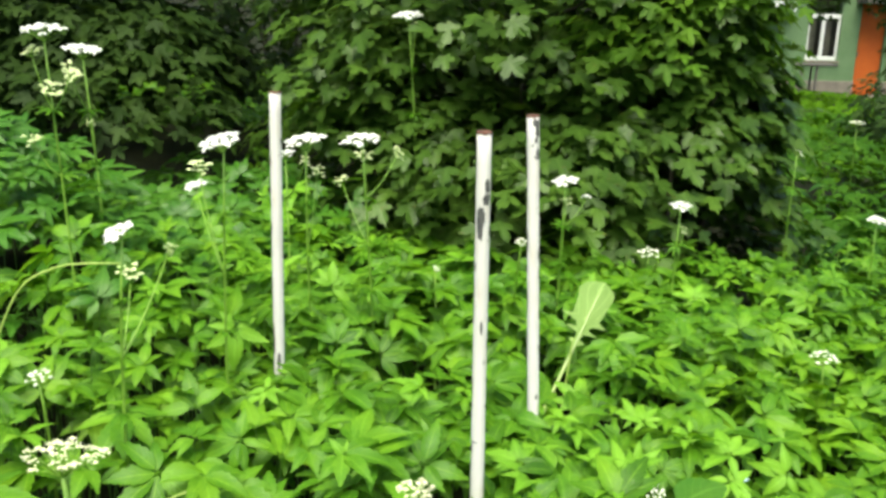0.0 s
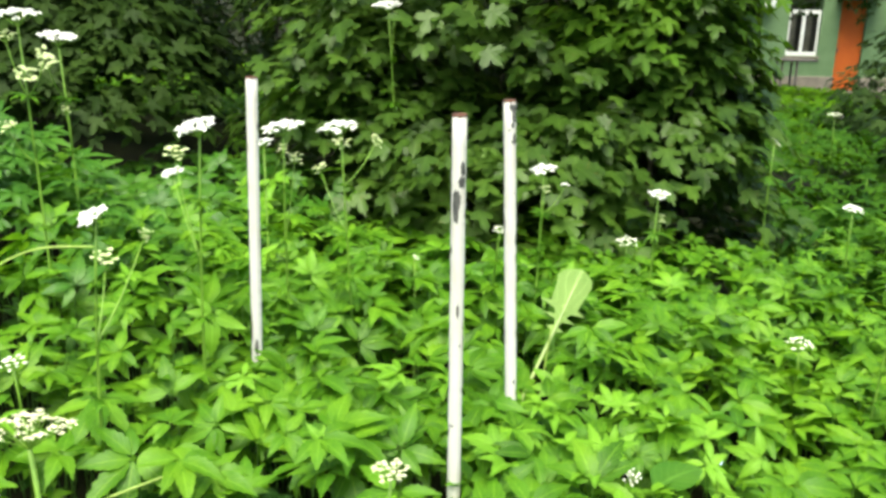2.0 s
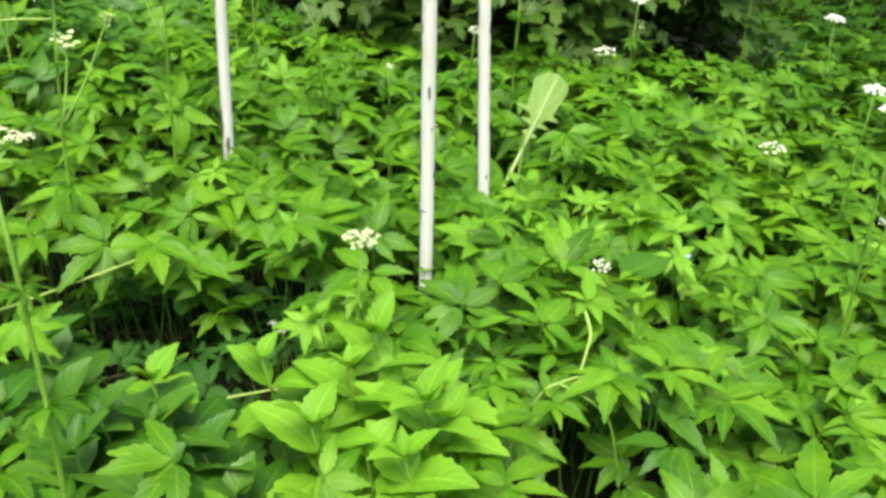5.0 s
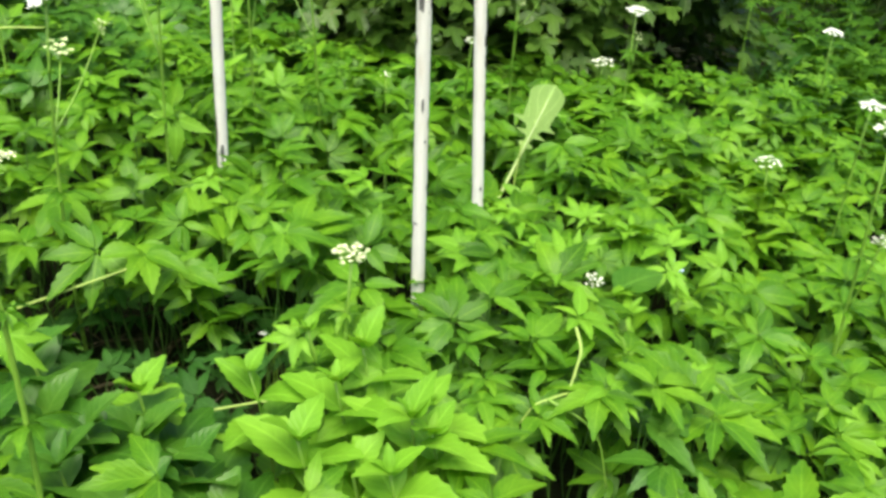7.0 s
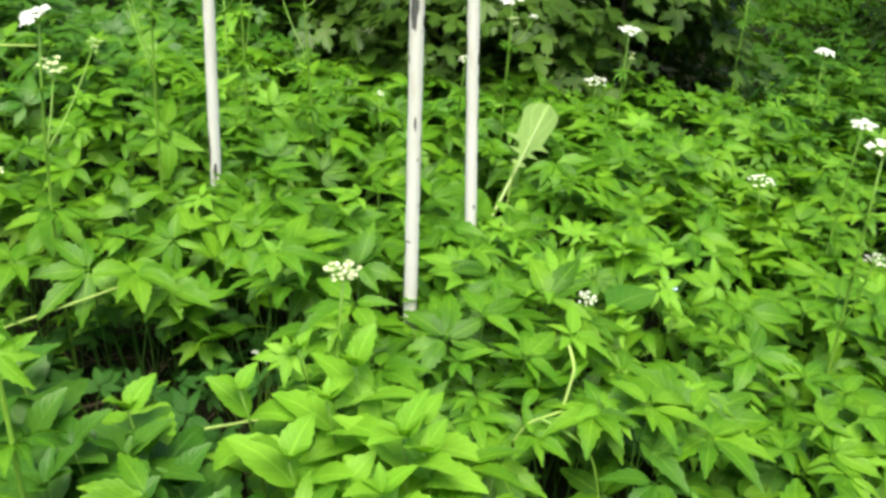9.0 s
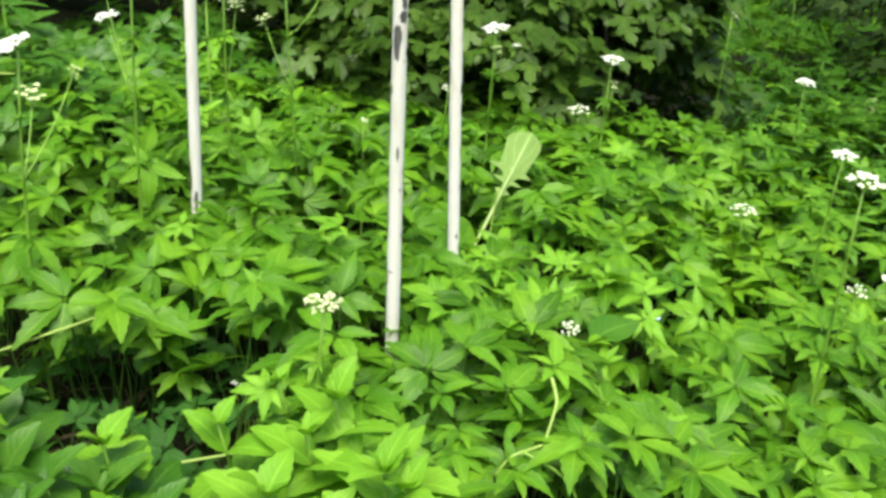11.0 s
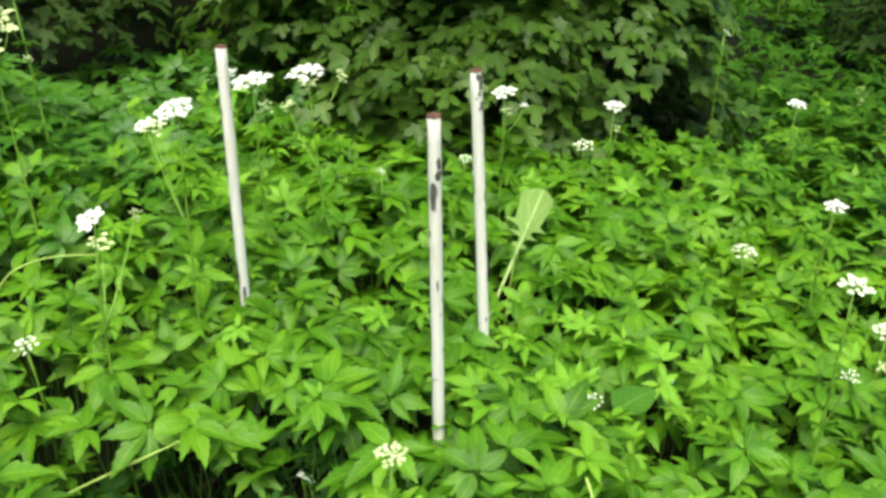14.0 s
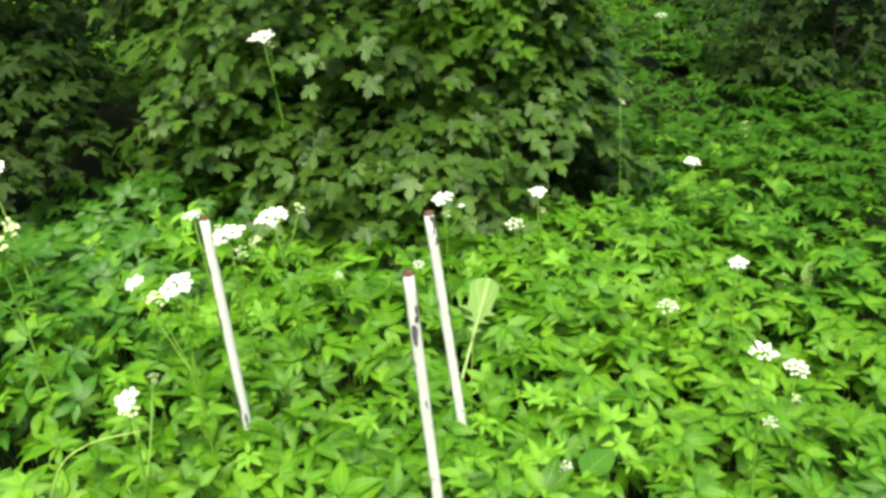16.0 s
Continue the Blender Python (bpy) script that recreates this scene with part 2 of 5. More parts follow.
def join(shapes):
    vs, fs, us, n = [], [], [], 0
    for v, f, u in shapes:
        vs.append(v), fs.append(np.asarray(f) + n), us.append(u)
        n += len(v)
    return np.concatenate(vs), np.concatenate(fs), np.concatenate(us)


def spread(shape, mats, offs):
    """Many copies of a shape: mats (n,3,3) and offs (n,3), as one shape."""
    v, f, u = shape
    n = len(mats)
    vs = np.einsum("nij,vj->nvi", mats, v) + offs[:, None]
    fs = f[None] + (np.arange(n) * len(v))[:, None, None]
    return vs.reshape(-1, 3), fs.reshape(-1, f.shape[1]), np.tile(u, (n, 1))


def rot(ax, deg):
    a = radians(deg)
    return np.array(Matrix.Rotation(a, 3, ax))


def turned(yaw, tilt, roll):
    """Rotation matrices for arrays of degrees: roll about the blade, tilt up, then yaw."""
    a, b, c = (np.radians(np.asarray(k, float)) for k in (yaw, tilt, roll))
    o, i = np.zeros_like(a), np.ones_like(a)
    z = np.stack([np.stack([np.cos(a), -np.sin(a), o], -1), np.stack([np.sin(a), np.cos(a), o], -1), np.stack([o, o, i], -1)], -2)
    x = np.stack([np.stack([i, o, o], -1), np.stack([o, np.cos(b), -np.sin(b)], -1), np.stack([o, np.sin(b), np.cos(b)], -1)], -2)
    y = np.stack([np.stack([np.cos(c), o, np.sin(c)], -1), np.stack([o, i, o], -1), np.stack([-np.sin(c), o, np.cos(c)], -1)], -2)
    return z @ x @ y


def moved(shape, m=np.eye(3), at=(0, 0, 0)):
    v, f, u = shape
    return v @ np.asarray(m).T + np.asarray(at), f, u


def tube(points, radii, sides=5, cap=True):
    """A tapered tube along points, as triangles."""
    p = [Vector(q) for q in points]
    vs, fs = [], []
    for i, q in enumerate(p):
        d = (p[min(i + 1, len(p) - 1)] - p[max(i - 1, 0)]).normalized()
        s = d.orthogonal().normalized() if i == 0 else (s - d * s.dot(d)).normalized()
        w = d.cross(s)
        for k in range(sides):
            a = 2 * math.pi * k / sides
            vs.append(q + (s * math.cos(a) + w * math.sin(a)) * radii[i])
    for i in range(len(p) - 1):
        for k in range(sides):
            a, b = i * sides + k, i * sides + (k + 1) % sides
            fs += [(a, b, b + sides), (a, b + sides, a + sides)]
    if cap:
        vs += [p[0], p[-1]]
        for k in range(sides):
            fs.append((len(vs) - 2, (k + 1) % sides, k))
            fs.append((len(vs) - 1, (len(p) - 1) * sides + k, (len(p) - 1) * sides + (k + 1) % sides))
    v = np.array([tuple(q) for q in vs])
    return v, np.array(fs), np.zeros((len(v), 2)) + 0.5


def arc(a, b, sag=0.0, n=6, side=(0, 0, 1)):
    a, b, s = Vector(a), Vector(b), Vector(side)
    return [a.lerp(b, i / n) + s * (sag * 4 * (i / n) * (1 - i / n)) for i in range(n + 1)]


def leaflet(ratio=0.48, rows=9, fold=0.25, droop=0.18, teeth=0.08, wave=0.0, belly=0.75, sharp=0.0):
    """A pointed, toothed, ovate blade of length 1 along y, its ribs as blade coordinates."""
    vs, us = [], []
    for i in range(rows):
        t = i / (rows - 1)
        w = 0.5 * ratio * math.sin(math.pi * t**belly) ** 0.9 if 0 < t < 1 else 0.0
        w *= (1 + (teeth if i % 2 else -teeth)) * (1 - sharp * t)
        z = -droop * t * t + 0.04 * math.sin(math.pi * t)
        for s in (-1, 0, 1):
            vs.append((s * w, t + (0.35 / rows) * abs(s) * (i % 2), z + fold * abs(s) * w + s * wave * math.sin(6 * t)))
            us.append((s, t))
    fs = []
    for i in range(rows - 1):
        a = 3 * i
        for k in (0, 1):
            if i == 0:
                fs.append((a + 1, a + 3 + k + 1, a + 3 + k))
            elif i == rows - 2:
                fs.append((a + k, a + k + 1, a + 4))
            else:
                fs += [(a + k, a + k + 1, a + 4 + k), (a + k, a + 4 + k, a + 3 + k)]
    return np.array(vs), np.array(fs), np.array(us)


def lobed_leaf(lobes=5, size=1.0, cup=0.2, fold=0.1, seed=0, detail=2):
    """A maple-like blade with pointed lobes and small teeth, stalk end at the origin, along y."""
    r = random.Random(seed)
    heads = {3: [(-62, 0.66), (0, 1.0), (62, 0.66)], 5: [(-112, 0.42), (-55, 0.78), (0, 1.0), (55, 0.78), (112, 0.42)]}[lobes]
    rim = []
    for i, (a, h) in enumerate(heads):
        h *= r.uniform(0.9, 1.1)
        a += r.uniform(-5, 5)
        shoulders = {2: ((20, 0.7), (9, 0.84), (6, 0.76)), 1: ((16, 0.74),), 0: ()}[detail]
        rim += [(a - d, h * k) for d, k in shoulders] + [(a, h)] + [(a + d, h * k) for d, k in shoulders[::-1]]
        if i < len(heads) - 1:
            b, k = heads[i + 1]
            rim.append(((a + b) / 2, 0.38 * min(1, (h + k) / 1.5)))
    rim = [(-165, 0.12)] + rim + [(165, 0.12)]
    vs, us = [(0, 0.34, 0.0)], [(0, 0.34)]
    for a, h in rim:
        x, y = 0.62 * h * math.sin(radians(a)) * 1.05, 0.34 + 0.66 * h * math.cos(radians(a))
        z = -cup * (x * x + (y - 0.3) ** 2) * 1.6 + fold * abs(x) + r.uniform(-0.015, 0.015)
        vs.append((x, y, z))
        us.append((x * 1.8, y))
    n = len(rim)
    fs = [(0, i + 1, i) for i in range(1, n)] + [(0, 1, n)]
    return np.array(vs) * size, np.array(fs), np.array(us)


def simple_blade(ratio=0.5, droop=0.2):
    v = np.array([(0, 0, 0), (-ratio / 2, 0.4, 0.03), (0, 0.45, -0.05 * droop), (ratio / 2, 0.4, 0.03), (0, 1, -droop)])
    f = np.array([(0, 2, 1), (0, 3, 2), (1, 2, 4), (2, 3, 4)])
    return v, f, np.array([(0, 0), (-1, 0.4), (0, 0.45), (1, 0.4), (0, 1)])


def compound_leaf(seed, blade=None, stalks=True):
    """A ground elder leaf: five to eight pointed leaflets spread like a star, almost flat. About 0.19 across at scale 1."""
    r = random.Random(seed)
    out = []
    fan = [(0, 0.102, 0.01), (38, 0.091, 0.006), (-38, 0.091, 0.006), (82, 0.085, 0.008), (-82, 0.085, 0.008)]
    if r.random() < 0.75:
        fan.append((126, 0.066, 0.006))
    if r.random() < 0.75:
        fan.append((-126, 0.066, 0.006))
    if r.random() < 0.3:
        fan.append((r.choice((20, -20)), 0.05, 0.004))
    for yaw, length, reach in fan:
        yaw += r.uniform(-12, 12)
        length *= r.uniform(0.84, 1.22)
        base = rot("Z", yaw) @ np.array((0, reach, r.uniform(-0.004, 0.006)))
        if stalks:
            out.append(tube([(0, 0, 0), tuple(base)], (0.0013, 0.001), 3, False))
        b = blade() if blade else leaflet(r.uniform(0.38, 0.49), 13, r.uniform(0.1, 0.36), r.uniform(0.06, 0.24), 0.09, r.uniform(-0.02, 0.02), r.uniform(0.66, 0.82), 0.28)
        m = turned(yaw, r.uniform(-9, 13), r.uniform(-12, 12)) * length
        out.append(moved(b, m, base))
    return join(out)


# ---------------------------------------------------------------- the lie of the land
def ground_z(x, y):
    x, y = np.asarray(x, float), np.asarray(y, float)
    east = np.clip(x, -8, 14)
    return 0.08 - 0.09 * east - 0.03 * np.clip(y - 4, 0, 30) + 0.012 * np.sin(2.1 * x + 0.7) * np.cos(1.7 * y)


def bumps(x, y):
    return (0.036 * np.sin(5.3 * x + 1.1) * np.sin(4.7 * y + 0.4) + 0.03 * np.sin(11.3 * x - 3.1 * y) * np.cos(9.1 * y + 2.2 * x)
            + 0.012 * np.sin(23 * x + 5 * y) * np.sin(19 * y))


# hollows in the cover: middle, half widths, depth
DIPS = [(-0.45, 1.43, 0.17, 0.17, 0.40), (-0.62, 1.49, 0.14, 0.12, 0.34), (-0.28, 1.40, 0.14, 0.15, 0.40), (-0.34, 1.27, 0.13, 0.08, 0.34), (-0.52, 1.32, 0.14, 0.08, 0.30), (0.30, 1.06, 0.13, 0.08, 0.25), (0.75, 1.42, 0.10, 0.07, 0.15), (0.95, 1.62, 0.12, 0.07, 0.15), (0.62, 1.12, 0.12, 0.08, 0.16), (-0.10, 2.25, 0.16, 0.10, 0.10), (0.62, 1.66, 0.10, 0.07, 0.12),
        (0.95, 2.05, 0.14, 0.09, 0.10), (0.50, 2.15, 0.10, 0.07, 0.08), (-0.80, 1.75, 0.12, 0.08, 0.12), (0.34, 2.33, 0.10, 0.13, 0.12)]


# places where broad-leaved plants stand in for the ground elder: middle, half widths
CLEAR = [(0.33, 2.31, 0.08, 0.13), (-0.46, 1.07, 0.31, 0.18), (-0.02, 1.1, 0.16, 0.13)]


def cover_z(x, y):
    """The height of the leaf cover's top."""
    x, y = np.asarray(x, float), np.asarray(y, float)
    top = 0.43 - 0.19 * np.clip(x, -0.85, 1.1) - 0.06 * np.clip(x - 1.1, 0, 12) - 0.05 * np.clip(-0.85 - x, -9, 0) - 0.03 * np.clip(y - 5, 0, 30)
    for cx, cy, rx, ry, deep in DIPS:
        top = top - deep * np.exp(-((((x - cx) / rx) ** 2 + ((y - cy) / ry) ** 2) ** 1.5))
    top = top + 0.05 * np.exp(-(((x + 0.05) / 0.16) ** 2 + ((y - 1.12) / 0.13) ** 2))
    top = top + 0.085 * np.exp(-(((x - 0.21) / 0.09) ** 2 + ((y - 1.88) / 0.06) ** 2))
    top = top + 0.15 * np.clip(y - 2.0, 0, 0.95) * np.clip((x - 0.1) / 0.5, 0, 1)
    top = top + 0.12 * np.exp(-(((x + 0.95) / 0.35) ** 2 + ((y - 2.5) / 0.4) ** 2))
    top = top + 0.42 * np.exp(-(((x + 1.45) / 0.28) ** 2 + ((y - 2.8) / 0.5) ** 2))
    top = np.where(y < 0.9, np.maximum(top - 0.35 * np.clip(0.9 - y, 0, 1), ground_z(x, y) + 0.07), top)
    # level and closed before and round the feet of the poles
    calm = 1 + 0 * x
    for px, py, pz, wide in ((0.079, 1.58, 0.378, 0.105), (0.074, 1.43, 0.405, 0.1), (-0.398, 2.07, 0.485, 0.075), (0.214, 1.90, 0.448, 0.075)):
        near = np.exp(-((((x - px) / wide) ** 2 + ((y - py) / (wide + 0.005)) ** 2) ** 2))
        top, calm = top + near * (pz - top), calm * (1 - near)
    return top + calm * bumps(x, y)


def build_ground():
    near = np.concatenate([np.linspace(-150, -10, 15), np.linspace(-9, 16, 101), np.linspace(18, 150, 15)])
    away = np.concatenate([np.linspace(-150, -8, 12), np.linspace(-7, 34, 165), np.linspace(36, 400, 20)])
    gx, gy = np.meshgrid(near, away)
    gz = ground_z(gx, gy) + 0.01 * np.sin(31 * gx) * np.sin(27 * gy)
    v = np.stack([gx, gy, gz], -1).reshape(-1, 3)
    w = len(near)
    i = np.arange(len(away) - 1)[:, None] * w + np.arange(w - 1)
    f = np.stack([i, i + 1, i + w + 1, i + w], -1).reshape(-1, 4)
    ob = new("ground", mesh_data("ground", v, f, mat=SOIL))
    tagged(ob, "dark damp soil with leaf litter under the plants", "ground", kind="structure")


build_ground()

# ---------------------------------------------------------------- poles
def bare_patch(height, angle, tall, wide, radius, seed):
    """An irregular flake of missing paint, bent round the tube."""
    r = random.Random(seed)
    vs, n = [], 16
    for ring in (0.0, 0.55, 1.0):
        for k in range(n if ring else 1):
            a = 2 * math.pi * k / n
            q = ring * (r.uniform(0.65, 1.2) if ring == 1.0 else 1)
            ang = radians(angle) + q * wide * math.cos(a) / radius / 2
            vs.append((radius * math.sin(ang), -radius * math.cos(ang), height + q * tall * math.sin(a) / 2))
    fs = [(0, 1 + k, 1 + (k + 1) % n) for k in range(n)]
    for k in range(n):
        a, b = 1 + k, 1 + (k + 1) % n
        fs += [(a, a + n, b + n), (a, b + n, b)]
    return np.array(vs), np.array(fs), np.zeros((len(vs), 2))


def steel_pole(top, low, patches, label, worn=0.0028):
    """A painted steel tube driven into the soil; patches: metres below the top, degrees round from the viewer's side, height, width."""
    top, low = Vector(top), Vector(low)
    down = (low - top).normalized()
    foot_z = float(ground_z(low.x, low.y)) - 0.12
    foot = top + down * ((foot_z - top.z) / down.z)
    length, r, wall = (top - foot).length, 0.0133, 0.0026
    thing = empty("steel_pole", foot)
    thing.rotation_mode = "QUATERNION"
    thing.rotation_quaternion = Vector((0, 0, 1)).rotation_difference(-down)
    bm = bmesh.new()
    sides, steps = 28, 24
    rings = []
    for i in range(steps + 1):
        z = length * i / steps
        rings.append([bm.verts.new((rad * math.cos(2 * math.pi * k / sides), rad * math.sin(2 * math.pi * k / sides), z))
                      for k in range(sides) for rad in (r * (1 + 0.012 * math.sin(7.1 * z * 9 + k)),)])
    edge = [bm.verts.new(((r - 0.0006) * math.cos(2 * math.pi * k / sides), (r - 0.0006) * math.sin(2 * math.pi * k / sides), length + 0.0008)) for k in range(sides)]
    bore = [bm.verts.new(((r - wall) * math.cos(2 * math.pi * k / sides), (r - wall) * math.sin(2 * math.pi * k / sides), length + 0.0006)) for k in range(sides)]
    deep = [bm.verts.new(((r - wall) * math.cos(2 * math.pi * k / sides), (r - wall) * math.sin(2 * math.pi * k / sides), length - 0.12)) for k in range(sides)]
    rings += [edge, bore, deep]
    for a, b in zip(rings, rings[1:]):
        for k in range(sides):
            bm.faces.new((a[k], a[(k + 1) % sides], b[(k + 1) % sides], b[k])).smooth = True
    bm.faces.new(deep)
    bm.faces.new(rings[0][::-1])
    me = bpy.data.meshes.new("tube")
    bm.to_mesh(me), bm.free()
    me.materials.append(PAINT)
    part("tube", me, None, thing)
    ring_v, ring_f = [], []
    for i, (rad, z) in enumerate(((r + 0.0005, length - worn), (r + 0.0005, length - 0.5 * worn), (r + 0.0004, length + 0.0012), (r - wall - 0.0003, length + 0.0012), (r - wall - 0.0003, length - 0.03))):
        for k in range(sides):
            jag = 0.0014 * math.sin(3.1 * k) * math.sin(1.7 * k + 1) if i == 0 else 0
            ring_v.append((rad * math.cos(2 * math.pi * k / sides), rad * math.sin(2 * math.pi * k / sides), z + jag))
    for i in range(4):
        for k in range(sides):
            a, b = i * sides + k, i * sides + (k + 1) % sides
            ring_f.append((a, b, b + sides, a + sides))
    part("rim", (np.array(ring_v), np.array(ring_f)), RUST, thing, "rusty cut end without paint")
    for i, (below, angle, tall, wide) in enumerate(patches):
        v, f, u = bare_patch(length - below, angle, tall, wide, r + 0.0006, 11 * i + len(patches))
        part("bare_patch", (v, f, u), STEEL, thing, "bare grey steel where the paint has flaked off")
    return tagged(thing, label, "pole", "painted steel poles")


steel_pole((0.067, 1.600, 1.174), (0.079, 1.638, 0.403),
           [(0.094, 30, 0.03, 0.012), (0.118, 27, 0.024, 0.016), (0.161, -22, 0.064, 0.016), (0.149, -12, 0.034, 0.018), (0.365, 6, 0.032, 0.0045), (0.40, 60, 0.02, 0.004),
            (0.18, 66, 0.02, 0.006), (0.245, -62, 0.02, 0.005), (0.435, 30, 0.008, 0.003), (0.605, -35, 0.004, 0.012), (0.62, -66, 0.03, 0.004), (0.53, 62, 0.014, 0.004), (0.05, -72, 0.09, 0.0035), (0.15, -74, 0.13, 0.003), (0.31, -73, 0.1, 0.003), (0.5, -72, 0.08, 0.003)],
           "white painted steel tube with flaked grey patches, standing among leaves", 0.0022)
steel_pole((-0.387, 2.104, 1.176), (-0.398, 2.121, 0.483),
           [(0.155, -62, 0.03, 0.006), (0.26, -66, 0.05, 0.005), (0.315, -55, 0.02, 0.006), (0.335, -70, 0.03, 0.006), (0.6, -48, 0.09, 0.007), (0.655, 10, 0.05, 0.009), (0.11, 64, 0.02, 0.004), (0.05, -72, 0.1, 0.003), (0.2, -74, 0.1, 0.003), (0.46, -73, 0.12, 0.003)],
           "cream-white painted steel tube with a scraped lower end", 0.0012)
steel_pole((0.181, 1.928, 1.160), (0.216, 1.947, 0.468),
           [(0.026, 40, 0.046, 0.013), (0.012, 10, 0.018, 0.01), (0.05, 22, 0.012, 0.008), (0.078, 40, 0.026, 0.012), (0.06, -8, 0.006, 0.004), (0.085, 14, 0.006, 0.004), (0.30, 60, 0.03, 0.006), (0.345, 64, 0.025, 0.005), (0.27, -64, 0.05, 0.004),
            (0.44, 66, 0.03, 0.004), (0.64, 25, 0.014, 0.005), (0.52, 60, 0.02, 0.004), (0.14, -73, 0.12, 0.003), (0.4, -73, 0.1, 0.003)],
           "white painted steel tube with chipped top, standing among leaves", 0.0016)

# ---------------------------------------------------------------- leaf cover
VARIANTS = [compound_leaf(s) for s in range(14)]
MID_VARIANTS = [compound_leaf(s, lambda: leaflet(0.44, 7, 0.16, 0.16, 0.08, 0.01, 0.73, 0.3), False) for s in range(14)]
FAR_VARIANTS = [compound_leaf(40 + s, lambda: simple_blade(0.42, 0.2), False) for s in range(8)]
STEM_VARIANTS = [compound_leaf(60 + s, lambda: leaflet(0.27, 9, 0.2, 0.3, 0.08, 0.01, 0.75)) for s in range(5)]
YOUNG_VARIANTS = [compound_leaf(80 + s) for s in range(5)]


def in_shrub(x, y):
    return (((x - 0.40) / 1.0) ** 2 + ((y - 4.5) / 1.2) ** 2 < 1) | (((x - 1.1) / 0.5) ** 2 + ((y - 3.75) / 0.5) ** 2 < 1) | (((x + 2.4) / 1.75) ** 2 + ((y - 5.1) / 1.4) ** 2 < 1) | (((x - 4.15) / 0.7) ** 2 + ((y - 5.4) / 0.7) ** 2 < 1) | (((x - 4.2) / 0.8) ** 2 + ((y - 7.2) / 0.7) ** 2 < 1)


def sow(x0, x1, y0, y1, step, jitter=0.5):
    gx, gy = np.meshgrid(np.arange(x0, x1, step), np.arange(y0, y1, step))
    gx, gy = gx.ravel(), gy.ravel()
    return gx + rng.uniform(-jitter, jitter, gx.size) * step, gy + rng.uniform(-jitter, jitter, gx.size) * step


def petiole(foot, head):
    mid = (np.asarray(foot) + head) / 2 + np.array((rng.uniform(-0.02, 0.02), rng.uniform(-0.02, 0.02), 0))
    return tube([tuple(foot), tuple(mid), tuple(head)], (0.002, 0.0018, 0.0012), 3, False)


def leaf_layer(xs, ys, drop, low, high, tilt):
    n = len(xs)
    tops = cover_z(xs, ys) - drop + rng.normal(0, 0.022, n)
    tops = np.maximum(tops, ground_z(xs, ys) + (rng.uniform(0.05, 0.2, n) if drop > 0.1 else 0.03))
    near = 1 + 0.08 * np.clip((1.55 - ys) / 0.6, 0, 1) - 0.2 * np.clip((ys - 2.2) / 0.6, 0, 1) * np.clip((xs - 0.4) / 0.6, 0, 1)
    # the blades turn their faces to the open side, away from the shrubs
    m = turned(np.zeros(n), rng.normal(13, 9, n) - 11 * np.clip((xs - 0.6) / 0.8, 0, 1) * np.clip((ys - 1.9) / 0.5, 0, 1), np.zeros(n)) @ turned(rng.uniform(0, 360, n), rng.normal(0, tilt, n), rng.normal(0, tilt, n))
    m = m * (near * rng.uniform(low, high, n))[:, None, None]
    return np.stack([xs, ys, tops], -1), m


cover = empty("ground_elder_patch", (0, 2.2, 0.08))
tagged(cover, "dense knee-high cover of fresh green ground elder leaves", "ground cover", kind="stuff")

rest, shaded, bluish, stalks, pieces = [], [], [], [], []
